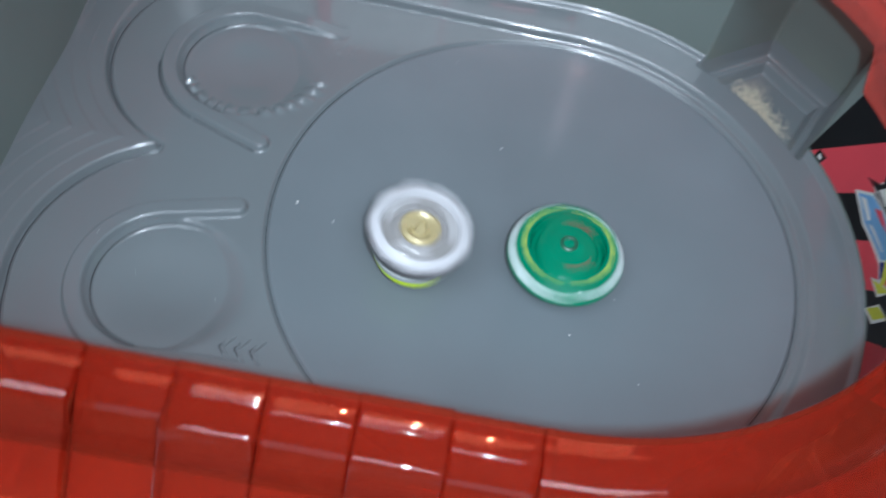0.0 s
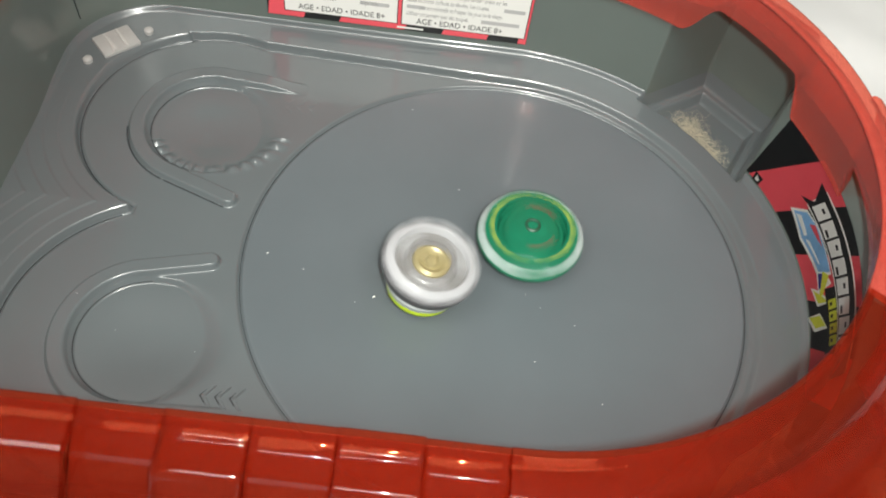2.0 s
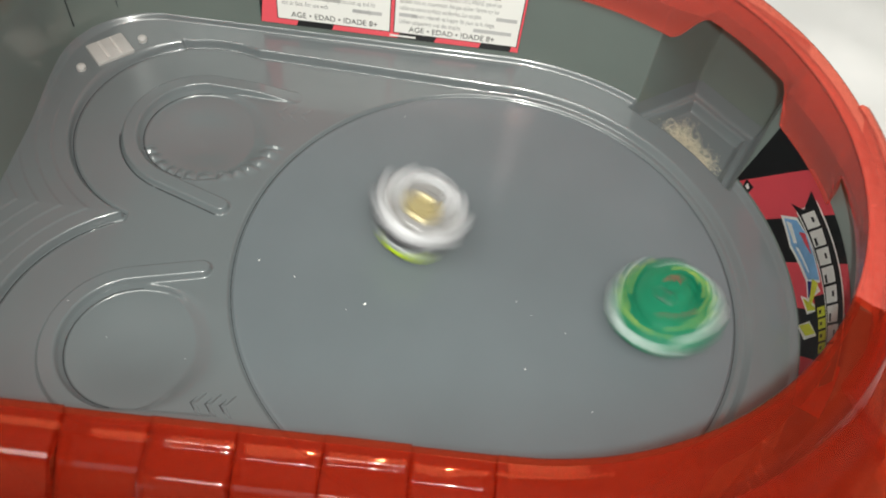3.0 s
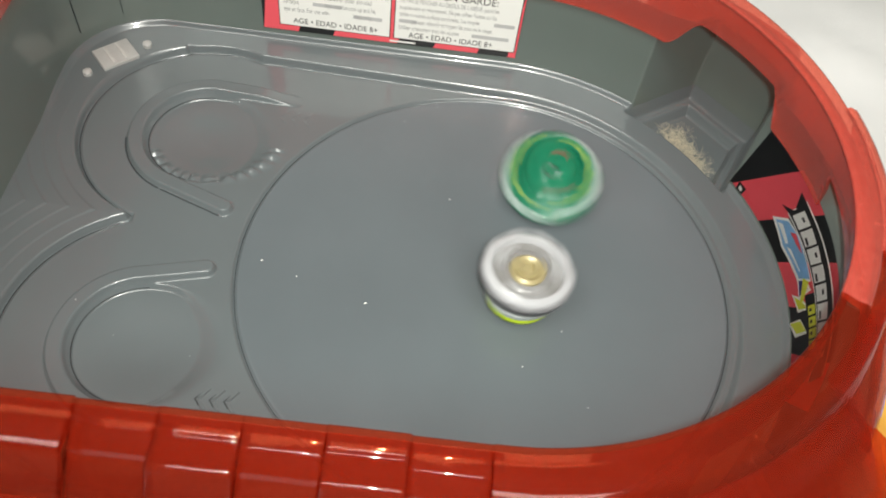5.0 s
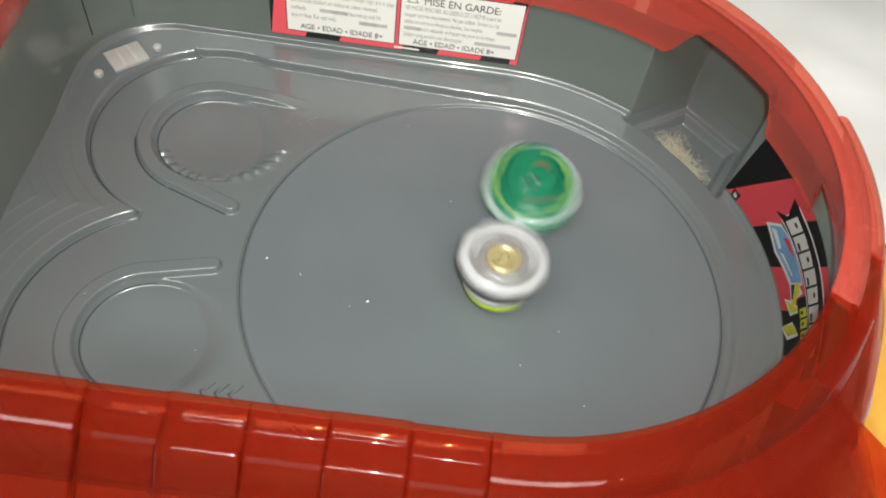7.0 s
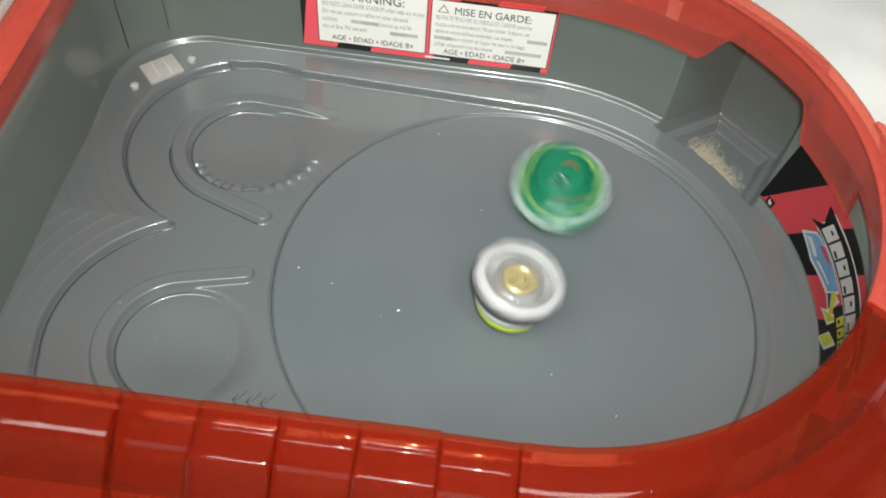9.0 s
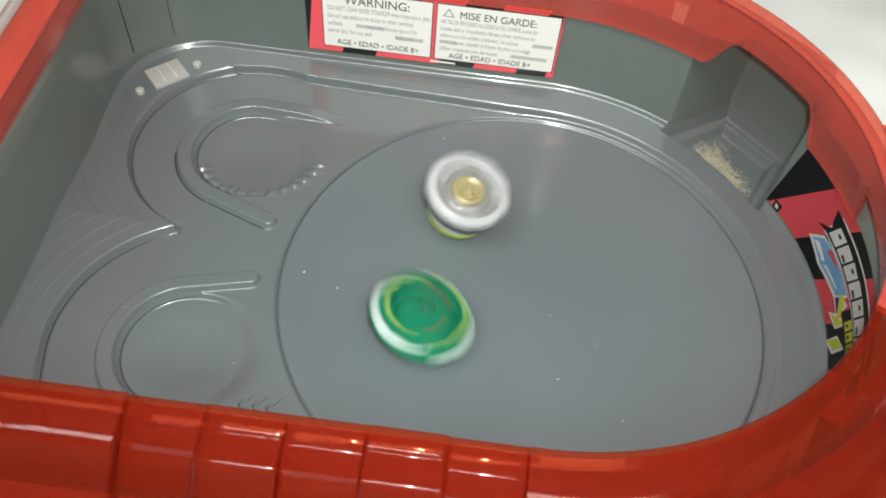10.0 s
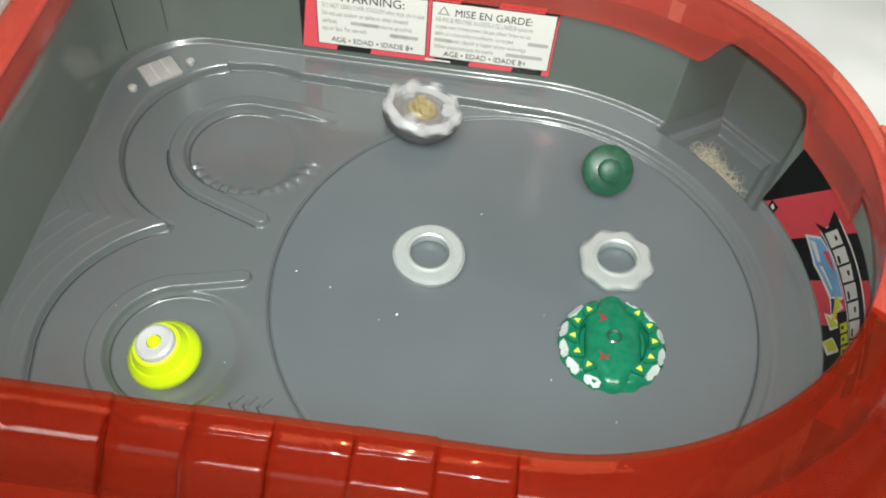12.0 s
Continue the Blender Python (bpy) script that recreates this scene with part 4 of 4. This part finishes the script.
def motions():
    WHITE_PATH = [
        (0, -50.7, -23.7), (0.2, -34.8, -24.6), (0.4, -42.3, -14.3), (0.5, -36.8, -9.6), (0.6, -30.0, -5.0),
        (0.8, -37.6, 1.5), (1, -47.5, -6.8), (1.2, -43.8, -9.9), (1.4, -44.4, -11.6), (1.5, -37.4, -11.6),
        (1.6, -35.1, -12.4), (1.8, -30.7, -11.2), (2, -33.0, -15.6), (2.2, -40.4, -14.0), (2.4, -61.9, -5.8),
        (2.5, -82.2, -4.7), (2.6, -82.2, -4.9), (2.7, -63.0, -6.1), (2.8, -33.5, -3.3), (2.9, -21.6, 6.4),
        (3, -36.3, 17.6), (3.1, -66.6, 33.8), (3.2, -79.4, 39.7), (3.6, -68.4, 5.2), (4, -18.7, -4.0),
        (4.4, 17.3, 1.3), (4.8, 25.4, -2.2), (4.9, 21.9, -5.8), (5, 15.9, -9.4), (5.1, 8.8, -11.3),
        (5.2, 1.7, -12.7), (5.3, -6.1, -13.0), (5.4, -12.6, -10.0), (5.5, -15.7, -6.5), (5.6, -16.2, -1.5),
        (5.7, -16.0, 1.6), (5.8, -13.8, 4.8), (5.9, -10.9, 9.2), (6, -8.0, 11.0), (6.1, -5.0, 11.1),
        (6.2, -2.8, 10.7), (6.3, -1.7, 7.5), (6.4, -1.6, 6.8), (6.5, -3.8, 5.3), (6.6, -5.8, 3.7),
        (6.7, -9.2, 3.1), (6.8, -7.0, 3.1), (6.9, -1.0, 1.8), (7, 5.5, -4.2), (7.1, 7.4, -12.4),
        (7.2, 5.7, -14.0), (7.3, -0.5, -16.4), (7.4, -6.1, -15.1), (7.5, -9.5, -15.1), (7.6, -14.3, -13.3),
        (8, -16.8, 4.7), (8.4, -10.4, 13.0), (8.8, -5.3, 0.9), (9.1, -1.8, -17.8), (9.3, -4.2, -19.9),
        (9.4, -12.5, -19.9), (9.5, -19.1, -22.0), (9.6, -27.8, -20.2), (9.7, -36.3, -6.0), (9.8, -43.6, 19.2),
        (9.9, -42.1, 33.6), (10, -36.5, 41.9), (10.1, -26.8, 46.0), (10.2, -1.1, 51.9), (10.3, 34.9, 58.2),
        (10.4, 65.4, 59.6), (10.5, 81.1, 52.1), (10.6, 85.1, 40.2), (10.7, 79.7, 14.8), (10.8, 71.2, -15.1),
        (10.9, 62.1, -50.5), (11, 47.4, -78.2), (11.1, 40.4, -104.0), (11.2, 19.8, -110.2), (11.3, -6.2, -98.6),
        (11.4, -37.3, -73.5),
    ]
    GREEN_PATH = [
        (0, 12.8, -11.6), (0.2, 18.5, -10.4), (0.4, 34.5, 5.3), (0.5, 31.0, 13.6), (0.6, 23.1, 18.6),
        (0.8, 17.0, 22.4), (1, 9.9, 23.9), (1.2, 6.9, 20.3), (1.4, 9.3, 14.6), (1.5, 10.9, 13.4),
        (1.6, 14.2, 13.8), (1.8, 19.8, 17.0), (2, 14.2, 16.8), (2.2, 20.6, 14.4), (2.4, 51.6, 11.9),
        (2.5, 79.3, 14.8), (2.6, 88.5, 19.1), (2.7, 87.9, 21.7), (2.8, 76.0, 18.2), (2.9, 65.5, 6.3),
        (3, 82.6, -12.6), (3.1, 104.2, -25.9), (3.2, 105.2, -31.4), (3.4, 92.3, -49.6), (3.6, 60.5, -64.8),
        (3.8, 19.1, -69.7), (4, -23.6, -57.4), (4.2, -54.0, -27.0), (4.4, -61.6, 9.9), (4.6, -45.4, 50.4),
        (4.8, -9.0, 71.8), (4.9, 10.8, 69.4), (5, 31.0, 62.8), (5.1, 46.4, 50.6), (5.2, 57.8, 31.4),
        (5.3, 63.4, 9.0), (5.4, 63.9, -10.9), (5.5, 58.8, -28.7), (5.6, 47.2, -46.2), (5.7, 30.9, -59.6),
        (5.8, 11.1, -65.7), (5.9, -8.7, -62.8), (6, -28.3, -56.4), (6.1, -45.4, -45.7), (6.2, -57.9, -29.9),
        (6.3, -65.3, -10.7), (6.4, -68.4, 10.3), (6.5, -64.2, 30.7), (6.6, -54.9, 48.9), (6.7, -40.9, 61.6),
        (6.8, -21.2, 68.2), (6.9, -0.4, 66.4), (7, 20.8, 57.1), (7.1, 37.7, 41.9), (7.2, 49.6, 23.2),
        (7.3, 59.9, 3.9), (7.4, 62.3, -16.2), (7.5, 58.3, -34.2), (7.6, 47.2, -48.7), (7.8, 13.3, -68.5),
        (8, -25.2, -68.0), (8.2, -64.3, -45.6), (8.4, -80.3, -2.9), (8.6, -70.1, 45.8), (8.8, -29.5, 75.7),
        (9, 19.3, 63.0), (9.15, 44.8, 27.5), (9.3, 52.8, -16.7), (9.4, 45.5, -35.0), (9.5, 29.2, -50.7),
        (9.6, 7.4, -58.1), (9.7, -8.8, -66.7), (9.8, -21.9, -65.4), (9.9, -38.3, -50.1), (10, -48.4, -29.6),
        (10.1, -53.5, -7.7), (10.2, -60.7, 12.9), (10.3, -61.7, 24.6), (10.4, -50.7, 34.4), (10.5, -33.7, 38.7),
        (10.6, -14.9, 36.9), (10.7, 5.8, 27.0), (10.8, 16.5, 23.2),
    ]
    # degrees of lean for each mm from the middle of the dish
    WHITE_LEAN = [(0, 0.05), (9.7, 0.05), (10.1, 0.24), (10.8, 0.27), (11.2, 0.3), (12, 0.3)]
    # degrees by which the white top leans towards +x besides
    WHITE_SWAY = [(0, 3), (0.5, 9), (1.0, 11), (1.5, 5), (2.0, 8), (2.5, 7), (3.0, 9), (4.0, 7), (5.0, 3), (5.5, 9), (6.0, 4), (6.5, 0), (7.0, 1), (7.5, 8), (8.5, 5), (9.5, 10), (10.0, 4), (10.4, 0), (12, 0)]
    GREEN_LEAN = [(0, 0.1), (2.6, 0.1), (3.4, 0.27), (12, 0.27)]
    turn_rate = 84.0 * FPS          # degrees in a second

    def standing(rows, t, sense):
        """The pose of a whole top at t: leaning to the middle of the dish, spinning."""
        x, y = glide(rows, t)
        leans = WHITE_LEAN if rows is WHITE_PATH else GREEN_LEAN
        r = math.hypot(x, y)
        lean = min(glide(leans, t)[0] * r, 32.0)
        axis = Vector((y, -x, 0)).normalized() if r > 1e-3 else Vector((1, 0, 0))
        tilt = Matrix.Rotation(radians(lean), 4, axis)
        if rows is WHITE_PATH:
            # rocks about its own middle
            sway = radians(glide(WHITE_SWAY, t)[0])
            tilt = Matrix.Translation((-0.018 * math.sin(sway), 0, 0.003 * math.sin(sway))) @ Matrix.Rotation(sway, 4, "Y") @ tilt
        return Matrix.Translation((x * MM, y * MM, (dish(x, y) + 0.5) * MM)) @ tilt, sense * turn_rate * t

    def fly(ob, whole, sense, middle, off, rows, rise=0.0):
        """Rides with its top until off, then goes its own way; rows: seconds, place of its middle, lean about x and y, spin."""
        keys = []
        m, spin0 = standing(whole, off, sense)
        c0 = m @ Vector((0, 0, (middle + rise) * MM))
        e0 = m.to_euler()
        free = [(off, c0.x / MM, c0.y / MM, c0.z / MM, math.degrees(e0.x), math.degrees(e0.y), 0.0)] + rows
        for f in range(0, 361):
            t = f / FPS
            if t <= off:
                m, spin = standing(whole, t, sense)
                keys.append((t, m @ pose(0, 0, rise * MM, 0, 0, spin % 360)))
            else:
                x, y, z, rx, ry, rz = glide(free, t)
                keys.append((t, pose(x * MM, y * MM, z * MM, rx, ry, 0) @ pose(0, 0, -middle * MM, 0, 0, (spin0 + rz) % 360)))
        walk(ob, keys)

    fly(green_top[0], GREEN_PATH, 1, 20, 10.8, [
        (10.9, -3.6, 10.9, 22, -8, 6, 230), (11.0, -14.4, 38.7, 35, 10, -14, 440), (11.1, -15.0, 84.1, 40, 28, 0, 630), (11.2, -19.2, 90.2, 30, 22, 10, 800),
        (11.3, -19.9, 50.7, 16, 12, -8, 940), (11.4, -17.4, 11.7, 8, 6, 8, 1060), (11.5, -14.1, -7.3, -4.2, 0, 0, 1160), (11.6, -13.1, -10.2, -4.4, 0, 0, 1169),
        (11.7, -11.8, -10.7, -4.4, 0, 0, 1170), (11.8, -11.5, -10.4, -4.4, 0, 0, 1170), (11.9, 27.0, -17.1, -2, -5, 6, 1085), (11.96, 45.5, -19.0, -2.4, 2, -4, 1048), (12.0, 46.5, -19.1, -2.4, 2, -4, 1045)])
    fly(green_top[1], GREEN_PATH, 1, 18, 10.8, [
        (10.9, 21.1, -5.8, 12, -14, 10, 220), (11.0, 8.7, -42.1, 14, -28, -16, 430), (11.1, -19.5, -53.3, 14, -22, 18, 620), (11.2, -42.6, -50.0, 12, -20, 12, 790),
        (11.3, -56.8, -42.1, 12, 6, 16, 930), (11.4, -62.6, -25.1, 12, 16, 18, 1050), (11.5, -53.2, 8.8, 15, 30, 50, 1150), (11.6, -26.4, 51.1, 14, 35, 20, 1230),
        (11.7, 0.1, 77.5, 12, 25, -10, 1300), (11.8, 15.5, 80.4, 8, 12, 0, 1360), (11.9, 26.0, 62.0, 3, 2, 2, 1420), (11.97, 46.5, 32.0, -3.3, 0, -3, 1462), (12.0, 48.5, 29.0, -3.5, 0, -3, 1478)], -5.0)
    fly(green_top[2], GREEN_PATH, 1, 11, 10.8, [
        (10.9, 22.5, -7.5, 5.5, -14, 10, 220), (11.0, 12, -39, 7.5, -28, -16, 430), (11.1, -21.5, -50.6, 7.5, -22, 18, 620), (11.2, -44, -47.8, 5.5, -20, 12, 790),
        (11.3, -58.6, -42.8, 5.2, 6, 16, 930), (11.4, -64.5, -23.2, 5.4, 16, 18, 1050), (11.5, -58.4, 11.8, 9, 30, 50, 1150), (11.6, -34.0, 71.0, 12, 34, 20, 1230),
        (11.7, -7.2, 124.0, 17, 38, 0, 1300), (11.8, 14.8, 120.0, 16, 42, 10, 1380), (11.9, 31.5, 102.4, 10, 44, 4, 1440), (11.97, 40.5, 79.5, 8, 44, 4, 1480), (12.0, 41.3, 77.5, 8, 44, 4, 1490)])
    fly(white_top[0], WHITE_PATH, -1, 26, 11.4, [
        (11.5, -55.5, -33.3, 24, -22, 10, -230), (11.6, -88.9, -21.1, 24, -26, 14, -450), (11.7, -84.3, 21.3, 18, 0, -16, -650), (11.8, -55.7, 46.0, 12, 14, 6, -830),
        (11.9, -28.5, 71.5, 12, 6, -12, -980), (11.97, -55.5, 97.5, 10, -5, 7, -1030), (12.0, -58.5, 100.5, 10, -6, 8, -1046)], 4.5)
    fly(white_top[1], WHITE_PATH, -1, 18, 11.4, [
        (11.5, -55.7, -43.4, 12, -14, 6, -220), (11.6, -68.7, -29.2, 6, -8, -10, -410), (11.7, -70.9, -10.8, 0, 6, -8, -570), (11.8, -57.3, -5.6, -4.6, 0, 0, -700),
        (11.9, -48.8, 2.9, -5, 0, 2, -800), (11.97, -43.8, 16.6, -4.6, 2, 0, -840), (12.0, -43.2, 18.2, -4.6, 2, 0, -850)], 2.5)
    fly(white_top[2], WHITE_PATH, -1, 10, 11.4, [
        (11.5, -62.5, -64.3, 10, -42, 5, -230), (11.6, -95.8, -62.1, 12, -100, 0, -440), (11.7, -125.0, -67.5, 12, -160, 4, -640), (11.8, -157.2, -58.3, 8, -172, 8, -820),
        (11.9, -168.1, -49.7, 6, -164, 10, -970), (11.97, -152.5, -57.4, 4.5, -172, -6, -1020), (12.0, -150.8, -58.1, 4, -174, -8, -1036)])


motions()
